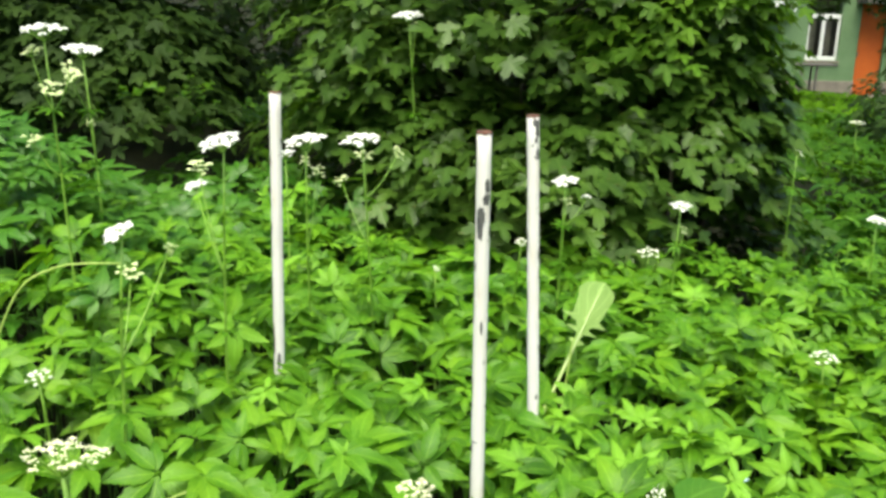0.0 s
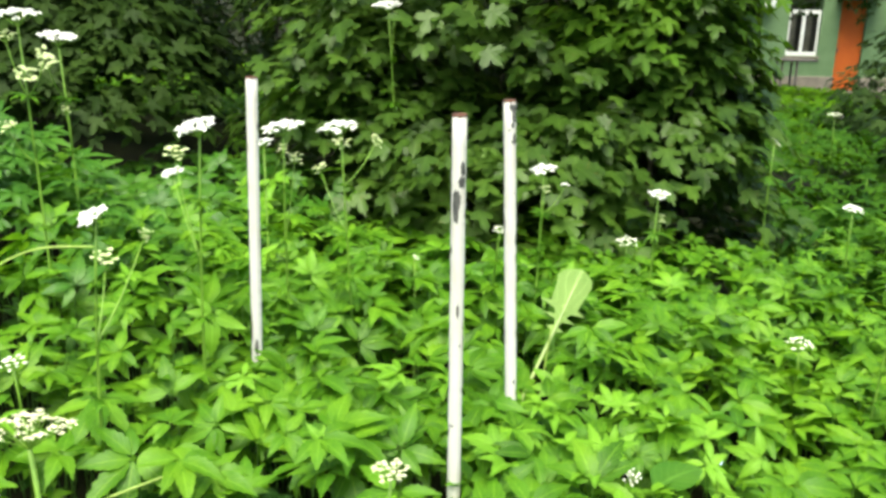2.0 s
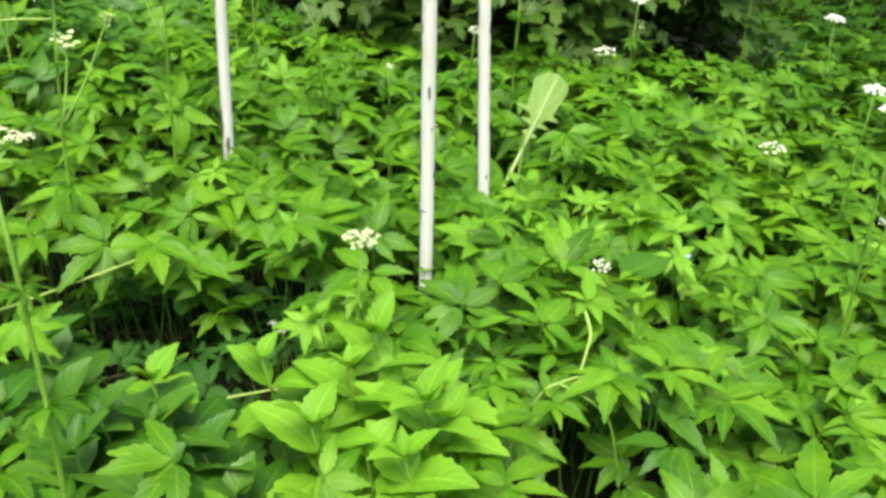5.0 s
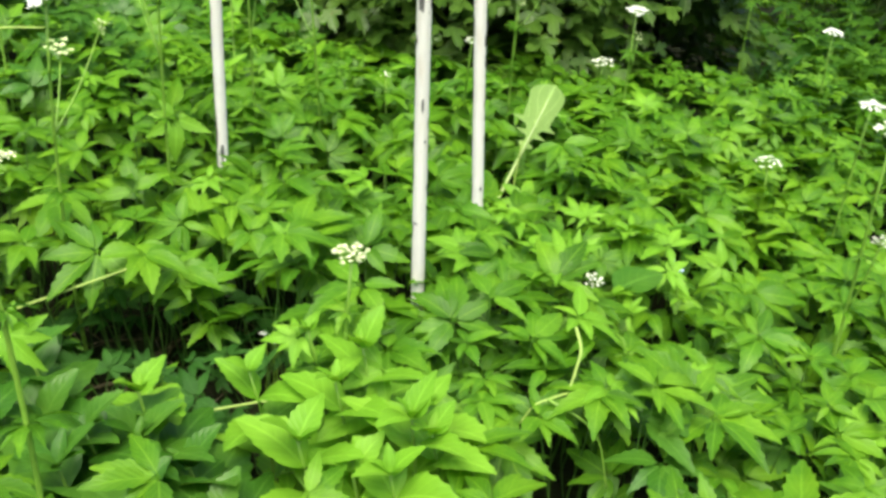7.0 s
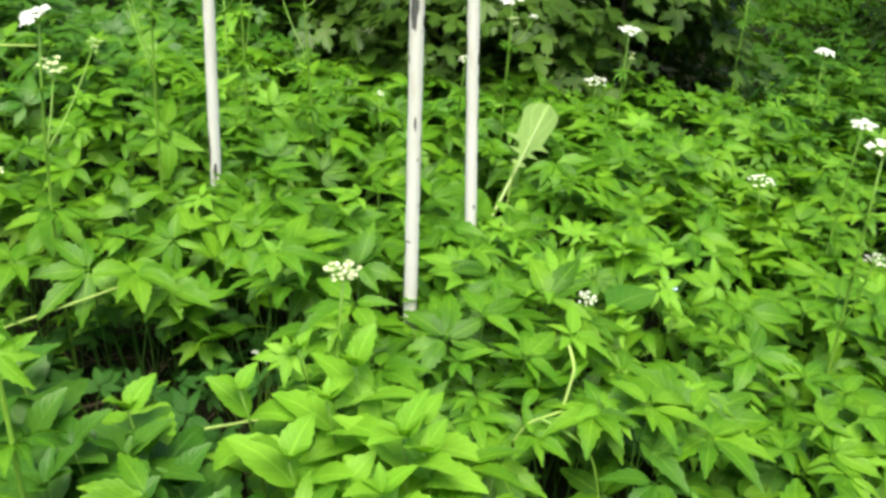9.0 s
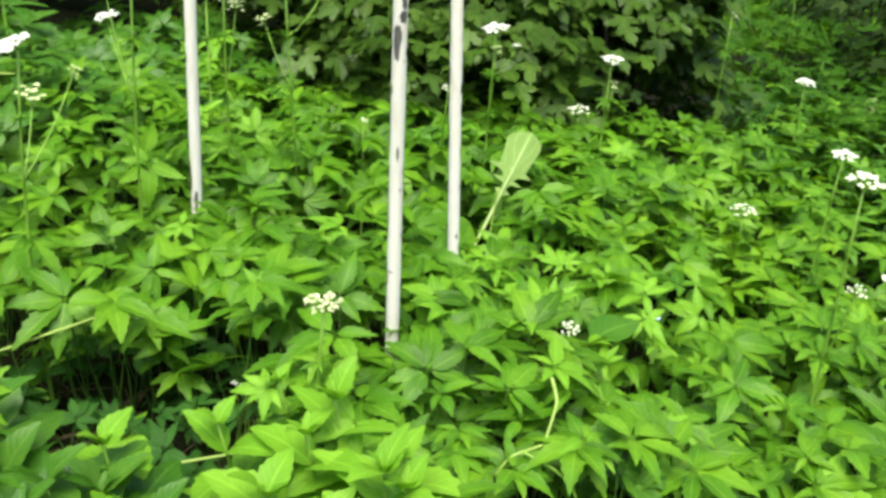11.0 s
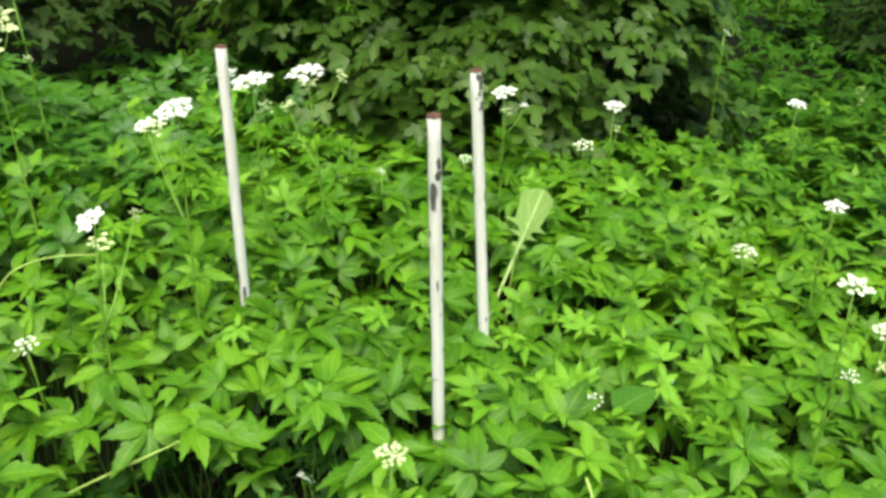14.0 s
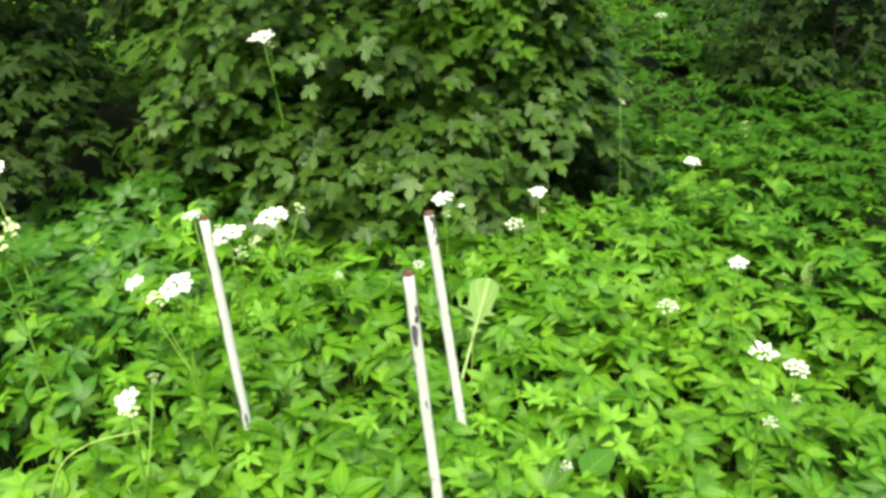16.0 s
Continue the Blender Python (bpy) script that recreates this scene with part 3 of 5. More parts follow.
# three storeys of leaves where the ground is seen from close by
for step, drop, low, high, tilt in ((0.092, 0.0, 0.55, 1.12, 11), (0.1, 0.075, 0.65, 1.1, 13), (0.12, 0.18, 0.7, 1.05, 15)):
    xs, ys = sow(-2.6, 2.9, 0.45, 4.2, step)
    hollow = sum(4.0 * d * np.exp(-(((xs - cx) / rx) ** 2 + ((ys - cy) / ry) ** 2)) for cx, cy, rx, ry, d in DIPS)
    keep = (np.abs(xs) < 0.6 + 0.62 * ys) & ~in_shrub(xs, ys) & (rng.uniform(0, 1, len(xs)) > np.minimum(hollow, 1.0 if drop < 0.1 else 0.92) + (0.1 if drop == 0 else 0))
    for cx, cy, rx, ry in CLEAR:
        keep &= (((xs - cx) / rx) ** 2 + ((ys - cy) / ry) ** 2 > 1) | ((drop > 0.1) & (xs > -0.2) & (ys < 2))
    offs, mats = leaf_layer(xs[keep], ys[keep], drop, low, high, tilt)
    # stunted leaves leave gaps beside the hollow
    stunted = ((offs[:, 0] * 977.1) % 1 < 0.34) & (offs[:, 0] < -0.5) & (offs[:, 1] > 1.45) & (offs[:, 1] < 2.5) & (drop < 0.1)
    mats[stunted] *= 0.5
    offs[stunted, 2] -= 0.1
    kind = rng.integers(0, len(VARIANTS), len(offs))
    close = (drop == 0) & (np.abs(offs[:, 0] - 0.08) < 1.1) & (np.abs(offs[:, 1] - 1.6) < 0.8)
    # dull weeds past this line; part of their darkness is shade in the colour
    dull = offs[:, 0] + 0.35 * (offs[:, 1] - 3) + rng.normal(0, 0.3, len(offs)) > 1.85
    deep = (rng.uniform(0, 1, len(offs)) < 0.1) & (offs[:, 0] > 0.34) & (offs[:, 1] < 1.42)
    # deep green at the back left holds the shrub's shade in leaf colour
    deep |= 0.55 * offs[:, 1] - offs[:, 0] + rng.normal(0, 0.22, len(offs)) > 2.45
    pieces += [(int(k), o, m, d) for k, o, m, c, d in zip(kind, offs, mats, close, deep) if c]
    plain = (offs[:, 1] > 1.95) | (drop > 0.1)
    for k in range(len(VARIANTS)):
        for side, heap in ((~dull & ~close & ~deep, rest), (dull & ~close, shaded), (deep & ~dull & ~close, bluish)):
            for shape, those in ((VARIANTS[k], ~plain), (MID_VARIANTS[k], plain)):
                mine = (kind == k) & side & those
                if mine.any():
                    heap.append(spread(shape, mats[mine], offs[mine]))
    for o in offs[offs[:, 1] < 2.6][:: 1 if drop < 0.1 else 3]:
        foot = (o[0] + rng.uniform(-0.07, 0.07), o[1] + rng.uniform(-0.05, 0.09), float(ground_z(o[0], o[1])) - 0.01)
        stalks.append(petiole(foot, o))
part("leaf_cover", join(rest), ELDER, cover)["kind"] = "stuff"
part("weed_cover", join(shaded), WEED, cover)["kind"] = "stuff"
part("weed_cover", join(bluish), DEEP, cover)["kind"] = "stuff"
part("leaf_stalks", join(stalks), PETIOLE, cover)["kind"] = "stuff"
# small leaves low down in the open hollow, shade put into their darker colour
xs, ys = sow(-0.95, -0.1, 1.2, 2.1, 0.062)
keep = (((xs + 0.48) / 0.42) ** 2 + ((ys - 1.58) / 0.4) ** 2 < 1) & (rng.uniform(0, 1, len(xs)) < 0.7)
offs, mats = leaf_layer(xs[keep], ys[keep], 0.5, 0.4, 0.75, 20)
offs[:, 2] += rng.uniform(-0.04, 0.07, len(offs))
kind = rng.integers(0, len(VARIANTS), len(offs))
part("leaf_cover", join([spread(sh, mats[kind == k], offs[kind == k]) for k, sh in enumerate(VARIANTS) if (kind == k).any()]), NETTLE, cover)["kind"] = "stuff"
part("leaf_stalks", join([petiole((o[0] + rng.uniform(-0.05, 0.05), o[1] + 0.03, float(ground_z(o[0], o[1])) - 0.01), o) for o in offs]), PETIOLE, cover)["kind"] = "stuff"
# leaves that reach out over the hollow and close round the poles
hang = np.array([(-0.45, 1.585, 0.505), (-0.40, 1.63, 0.45), (-0.33, 1.6, 0.43), (-0.54, 1.6, 0.5), (-0.66, 1.56, 0.53), (-0.385, 2.07, 0.448), (-0.44, 2.05, 0.448), (-0.345, 2.06, 0.445), (0.22, 1.89, 0.442), (0.17, 1.9, 0.44), (0.085, 1.585, 0.382), (0.03, 1.6, 0.375), (0.13, 1.61, 0.375)])
mats = turned(rng.uniform(-15, 15, len(hang)), rng.normal(14, 6, len(hang)), rng.normal(0, 8, len(hang))) @ turned(rng.uniform(0, 360, len(hang)), np.zeros(len(hang)), np.zeros(len(hang)))
mats = mats * rng.uniform(0.8, 1.15, len(hang))[:, None, None]
part("leaf_cover", join([spread(VARIANTS[k], mats[k:k + 1], hang[k:k + 1]) for k in range(len(hang))]), ELDER, cover)["kind"] = "stuff"
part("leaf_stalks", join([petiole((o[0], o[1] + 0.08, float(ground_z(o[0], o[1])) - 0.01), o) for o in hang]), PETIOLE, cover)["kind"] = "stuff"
# fresh yellow-green shoots standing out of the cover
xs, ys = sow(-1.8, 2.4, 0.7, 3.8, 0.24)
xs, ys = np.concatenate([xs, rng.normal(0.4, 0.22, 26)]), np.concatenate([ys, rng.normal(1.85, 0.2, 26)])
keep = (xs + 0.35 * (ys - 3) < 1.0) & (np.abs(xs) < 0.4 + 0.6 * ys) & ~in_shrub(xs, ys) & (rng.uniform(0, 1, len(xs)) < 0.7)
offs, mats = leaf_layer(xs[keep], ys[keep], -0.012, 0.4, 0.9, 18)
kind = rng.integers(0, len(YOUNG_VARIANTS), len(offs))
part("young_leaves", join([spread(s, mats[kind == k], offs[kind == k]) for k, s in enumerate(YOUNG_VARIANTS) if (kind == k).any()]), YOUNG, cover)["kind"] = "stuff"

# thinner growth farther off and behind the walker
rest = []
for x0, x1, y0, y1, step, low, high in ((-6, 7.5, -3.6, 9, 0.105, 0.75, 1.25), (2.0, 17, 9, 29.6, 0.26, 1.5, 2.4), (-14, 2, 9, 15, 0.5, 2, 3), (-14, -6, -3.6, 9, 0.4, 1.6, 2.6), (7.5, 15, -3.6, 9, 0.4, 1.6, 2.6)):
    xs, ys = sow(x0, x1, y0, y1, step)
    near = (np.abs(xs) < 0.6 + 0.62 * ys) & (ys > 0.45) & (ys < 4.2) & (np.abs(xs) < 2.6)
    keep = ~in_shrub(xs, ys) & ~near & ~((np.abs(xs + 0.05) < 0.4) & (np.abs(ys + 0.1) < 0.45))
    offs, mats = leaf_layer(xs[keep], ys[keep], 0.03, low, high, 16)
    if y0 >= 9 or step > 0.3:
        offs[:, 2] = ground_z(offs[:, 0], offs[:, 1]) + rng.uniform(0.05, 0.2, len(offs))
    kind = rng.integers(0, len(FAR_VARIANTS), len(offs))
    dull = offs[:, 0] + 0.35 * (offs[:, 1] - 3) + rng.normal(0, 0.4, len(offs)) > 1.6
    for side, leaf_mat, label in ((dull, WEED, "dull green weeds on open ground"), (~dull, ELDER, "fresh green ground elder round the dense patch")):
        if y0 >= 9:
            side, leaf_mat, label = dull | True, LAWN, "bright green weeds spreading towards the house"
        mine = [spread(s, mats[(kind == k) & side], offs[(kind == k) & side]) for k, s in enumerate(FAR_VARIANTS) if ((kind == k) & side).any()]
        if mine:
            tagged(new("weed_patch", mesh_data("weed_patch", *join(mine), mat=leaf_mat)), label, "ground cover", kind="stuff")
        if y0 >= 9:
            break

# small dull leaves that fill the cover towards the open ground
for drop in (0.03, 0.09):
    xs, ys = sow(0.3, 2.6, 2.0, 4.2, 0.1)
    keep = (xs > 0.3 + 0.4 * rng.uniform(0, 1, len(xs))) & (ys > 2.1 + 0.4 * rng.uniform(0, 1, len(xs))) & (np.abs(xs) < 0.6 + 0.62 * ys) & ~in_shrub(xs, ys)
    offs, mats = leaf_layer(xs[keep], ys[keep], drop, 0.75, 1.15, 13)
    kind = rng.integers(0, len(MID_VARIANTS), len(offs))
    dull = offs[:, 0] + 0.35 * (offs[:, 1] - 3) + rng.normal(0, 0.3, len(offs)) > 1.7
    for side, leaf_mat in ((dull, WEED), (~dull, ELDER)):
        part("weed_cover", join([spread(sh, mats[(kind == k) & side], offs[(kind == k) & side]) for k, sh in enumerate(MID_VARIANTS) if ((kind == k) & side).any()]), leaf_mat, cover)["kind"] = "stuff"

# ---------------------------------------------------------------- shrubs
FINE, PLAIN, ROUGH = ([lobed_leaf(5 if s % 3 else 3, 1.0, 0.15 + 0.05 * (s % 4), 0.05 + 0.06 * (s % 3), s, d) for s in range(9)] for d in (2, 1, 0))


def shrub(name, at, radii, height, leaves, size, mat, label, seed, stems=9, low=0.1, pick=0, lobes=(), holes=(), blade_set=None, clump=(34, 1.1, 2.1)):
    """A many-stemmed shrub: tapered stems and limbs, and lobed leaves in drooping sprays with gaps between them."""
    r = np.random.default_rng(seed)
    gz = float(ground_z(at[0], at[1]))
    thing = empty(name, (at[0], at[1], gz))
    for k in range(stems):
        a = 2 * math.pi * k / stems + r.uniform(-0.3, 0.3)
        reach = r.uniform(0.3, 0.6)
        tip = (radii[0] * reach * math.cos(a), radii[1] * reach * math.sin(a), height * r.uniform(0.7, 0.95))
        path = arc((0.1 * math.cos(a), 0.1 * math.sin(a), -0.06), tip, r.uniform(0.05, 0.2), 6, (math.cos(a), math.sin(a), 0.2))
        limbs = [tube(path, np.linspace(0.017, 0.003, 7), 6)]
        for j in (2, 3, 4, 5):
            b = a + r.uniform(-1.2, 1.2)
            p = path[j]
            q = p + Vector((0.5 * radii[0] * math.cos(b), 0.5 * radii[1] * math.sin(b), r.uniform(0.0, 0.35)))
            limbs.append(tube(arc(p, q, -0.05, 3), (0.009, 0.007, 0.005, 0.002), 5))
        part("stem", join(limbs), BARK, thing)
    # clumps: each a low dome of leaves at the end of a twig, its shaded underside open
    each, least, most = clump
    spots, drift = [], []
    for dx, dy, rx, ry, high, under, share in ((0, 0, *radii, height, low, 1 - sum(b[-1] for b in lobes)), *lobes):
        n = int(leaves * share) // each
        u = r.uniform(-1, 1, n)
        phi = r.uniform(0, 2 * math.pi, n)
        zc = under + (high - under) * (0.5 + 0.5 * u)
        ring = np.sqrt(np.clip(1 - (np.clip((zc / high - 0.38), 0, 1) / 0.64) ** 2, 0.02, 1)) * np.where(zc < 0.25 * high, 0.8 + 0.8 * zc / high, 1.0)
        lump = 1 + 0.1 * np.sin(3 * phi + 5 * zc + seed) + 0.07 * np.sin(7 * phi - 8 * zc) + 0.05 * np.sin(15 * zc + 2 * phi + 0.5 * seed)
        depth = 0.88 - 0.4 * r.uniform(0, 1, n) ** 2
        spots.append(np.stack([dx + rx * ring * lump * depth * np.cos(phi), dy + ry * ring * lump * depth * np.sin(phi), zc], -1))
        side = np.stack([np.cos(phi) / rx, np.sin(phi) / ry, 0 * phi], -1)
        drift.append(side / np.linalg.norm(side, axis=1)[:, None])
    spots, drift = np.repeat(np.concatenate(spots), each, 0), np.repeat(np.concatenate(drift), each, 0)
    n = len(spots)
    wide = np.repeat(size * r.uniform(least, most, n // each), each)
    way = r.uniform(0, 2 * math.pi, n)
    rise = np.sqrt(r.uniform(0, 1, n))
    arm = np.stack([np.cos(way), np.sin(way), 0 * way], -1)
    arm = arm + 0.5 * drift
    arm /= np.linalg.norm(arm, axis=1)[:, None]
    base = spots + arm * (wide * rise)[:, None] + 0.35 * drift * wide[:, None]
    base[:, 2] += 0.45 * wide * (1 - rise ** 2) + r.normal(0, 0.3 * size, n)
    up = np.array((0, 0, 1.0)) + 0.26 * arm + 0.28 * drift + r.normal(0, 0.26, (n, 3))
    up /= np.linalg.norm(up, axis=1)[:, None]
    tip = arm + r.normal(0, 0.35, (n, 3))
    tip -= up * (tip * up).sum(1)[:, None]
    tip /= np.linalg.norm(tip, axis=1)[:, None]
    m = np.stack([np.cross(tip, up), tip, up], -1)
    mats = m * (size * r.uniform(0.6, 1.15, n))[:, None, None]
    open_air = np.ones(n, bool)
    for hx, hy, hz, hr in holes:
        open_air &= (base[:, 0] + at[0] - hx) ** 2 + (base[:, 1] + at[1] - hy) ** 2 + (base[:, 2] + gz - hz) ** 2 > hr * hr
    base, mats = base[open_air], mats[open_air]
    kind = r.integers(0, 9, len(base))
    world_y = base[:, 1] + at[1]
    front = np.zeros(len(base), bool)
    if pick:
        order = np.argsort(world_y + 0.4 * np.abs(base[:, 0] + at[0] - 0.4) + 0.3 * np.abs(base[:, 2] - 0.9))
        front[order[:pick]] = True
    # full blades towards the open side, plainer ones on the side that is turned away
    away = base[:, 1] > -0.2 * radii[1]
    shapes = []
    for side, kinds in ((~away & ~front, blade_set or PLAIN), (away & ~front, ROUGH)):
        shapes += [spread(sh, mats[(kind == k) & side], base[(kind == k) & side]) for k, sh in enumerate(kinds) if ((kind == k) & side).any()]
    part("crown", join(shapes), mat, thing)["kind"] = "stuff"
    tagged(thing, label, "shrub")
    return thing, [(int(k), o, q) for k, o, q, f in zip(kind, base, mats, front) if f]


big_shrub, shrub_pieces = shrub("lobed_leaf_shrub", (0.38, 4.51), (0.9, 1.3), 3.1, 20600, 0.135, SHRUB,
                                "broad dark green shrub with lobed maple-like leaves", 3, 11, 0.04, 280,
                                ((0.53, -0.6, 0.45, 0.5, 1.2, 0.12, 0.22), (0.05, -0.85, 0.55, 0.5, 0.85, 0.15, 0.08), (-0.6, -0.55, 0.42, 0.45, 1.1, 0.1, 0.08), (-0.72, 0.1, 0.45, 0.6, 2.3, 0.2, 0.09), (-0.5, -0.3, 0.5, 0.5, 2.3, 0.8, 0.08), (0.44, 0.1, 0.38, 0.6, 2.3, 0.3, 0.11), (0.44, -0.45, 0.36, 0.46, 1.75, 0.62, 0.12)),
                                ((0.86, 3.46, 0.75, 0.18), (1.02, 3.42, 0.54, 0.24), (0.72, 3.42, 1.06, 0.09), (0.55, 3.2, 0.5, 0.13), (0.2, 3.2, 0.62, 0.12), (-0.3, 3.45, 0.6, 0.14), (0.5, 3.3, 1.25, 0.13), (1.2, 3.6, 0.9, 0.08), (-0.14, 3.44, 1.32, 0.25), (1.18, 3.55, 0.40, 0.22)), FINE, (22, 0.85, 1.6))
shrub("lobed_leaf_shrub", (0.93, 3.8), (0.36, 0.34), 1.95, 2000, 0.1, SPRIG, "slender young shrub with fresh green lobed leaves", 21, 4, 1.12)
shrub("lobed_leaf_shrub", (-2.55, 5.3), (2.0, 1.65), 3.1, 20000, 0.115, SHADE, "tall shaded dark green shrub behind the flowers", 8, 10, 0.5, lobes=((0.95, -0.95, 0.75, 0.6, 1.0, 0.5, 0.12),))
shrub("lobed_leaf_shrub", (2.98, 4.75), (0.44, 0.42), 1.35, 1500, 0.125, SHADE, "low young shrub with shaded lobed leaves among weeds", 12, 5, 0.12, clump=(22, 0.85, 1.6))
# Added shrub of dark leaves; fills in for a black void of deep shade
shrub("lobed_leaf_shrub", (4.15, 5.5), (0.8, 0.7), 1.6, 5000, 0.12, SHADE, "dark shrub added for the deep shade beside the weeds", 14, 8, 0.04)
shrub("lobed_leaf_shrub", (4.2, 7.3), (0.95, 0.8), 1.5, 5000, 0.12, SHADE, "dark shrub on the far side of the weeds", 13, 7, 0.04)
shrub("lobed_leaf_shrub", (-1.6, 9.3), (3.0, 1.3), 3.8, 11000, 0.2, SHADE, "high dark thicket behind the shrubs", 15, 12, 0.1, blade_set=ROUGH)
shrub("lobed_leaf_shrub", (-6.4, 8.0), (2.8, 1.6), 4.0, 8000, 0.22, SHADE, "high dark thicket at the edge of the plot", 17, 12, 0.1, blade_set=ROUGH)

# ---------------------------------------------------------------- flowering stems
def umbel_shapes(width, seed, kind="white"):
    """Rays and florets of a flat flower head, its stalk end at the origin, facing up z."""
    r, sparse = random.Random(seed), kind in ("sparse", "bud")
    rays, florets = [], []
    heads = 14 if sparse else 26 if kind == "young" else 18
    for k in range(heads):
        q = math.sqrt((k + 0.5) / heads) * width * 0.44
        a = 2.399963 * k + r.uniform(-0.15, 0.15)
        z = 0.34 * width - 0.55 * q * q / width + r.uniform(-0.003, 0.003) * (4 if kind == "bud" else 1)
        c = np.array((q * math.cos(a), q * math.sin(a), z))
        rays.append(tube([(0, 0, 0), tuple(c * (0.5, 0.5, 0.55)), tuple(c)], (0.0009, 0.0007, 0.0006), 3, False))
        size = width * {"white": 0.089, "young": 0.06, "bud": 0.125, "open": 0.07}.get(kind, 0.074) * r.uniform(0.85, 1.15)
        for j in range(9 if sparse else 13):
            w = math.sqrt((j + 0.5) / 13) * size
            b = 2.399963 * j + k
            p = c + (w * math.cos(b), w * math.sin(b), 0.3 * size - 0.5 * w * w / size + r.uniform(-0.001, 0.001))
            s = size * (r.uniform(0.24, 0.34) if kind == "young" else r.uniform(0.32, 0.48))
            star = np.array([(0, 0, 0.25)] + [(math.cos(i * 1.2566) * (1 if i % 2 == 0 else 0.95), math.sin(i * 1.2566), r.uniform(-0.15, 0.15)) for i in range(5)])
            f = np.array([(0, i + 1, (i + 1) % 5 + 1) for i in range(5)])
            florets.append((star @ (turned(r.uniform(0, 360), r.uniform(-35, 35), r.uniform(-35, 35)) * s).T + p, f, np.zeros((6, 2))))
    return join(rays), join(florets)


def flower_stem(foot, heads, label, leafy=0.55, seed=0):
    """A thin upright stem with one or more flower heads on it; heads: place, width, lean in degrees about x and y, kind."""
    r = random.Random(seed + 5)
    gz = float(ground_z(*foot))
    thing = empty("flowering_stem", (foot[0], foot[1], gz))
    base = Vector((foot[0], foot[1], gz))
    main = Vector(heads[0][0]) - base
    width0 = heads[0][1]
    main = main - Vector((0, 0, 0.34 * width0))
    path = arc((0, 0, -0.03), main, r.uniform(-0.02, 0.02), 7, (1, 0.5, 0))
    part("stem", tube(path, np.linspace(0.0044, 0.0024, 8), 6), STALK, thing)
    for i, (at, width, lx, ly, kind) in enumerate(heads):
        end = Vector(at) - base
        tilt = Euler((radians(lx), radians(ly), 0)).to_matrix() @ Matrix.Rotation(r.uniform(0, 6), 3, "Z")
        neck = end - tilt @ Vector((0, 0, 0.34 * width))
        if i:
            k = max(2, min(6, int(7 * (neck.z - 0.07) / max(main.z, 0.2))))
            part("side_branch", tube(arc(path[k], neck, -0.015, 4), (0.0022, 0.002, 0.0018, 0.0016, 0.0014), 5), STALK, thing)
        else:
            neck = main
        rays, florets = umbel_shapes(width, seed * 7 + i, kind)
        m = np.array(tilt)
        head = part("flower_head", moved(florets, m, neck), {"young": CREAM, "bud": BUD, "sparse": LOOSE, "open": LOOSE}.get(kind, PETAL), thing,
                    {"white": "dense white flower head", "sparse": "loose white flower head", "bud": "small greenish unopened flower head", "open": "loose white flower head", "young": "young yellowish cream flower head"}[kind])
        part("ray_spray", moved(rays, m, neck), STALK, head)
    for k in (2, 3, 3, 4, 4, 5, 5, 6, 6):
        if main.z > leafy:
            part("leaf", moved(STEM_VARIANTS[(seed + k) % 5], turned(r.uniform(0, 360), r.uniform(-35, 25), r.uniform(-20, 20)) * r.uniform(0.3, 0.72) * (1.2 - 0.08 * k), path[k]), ELDER, thing)
    return tagged(thing, label, "flower", "white umbel flowers")


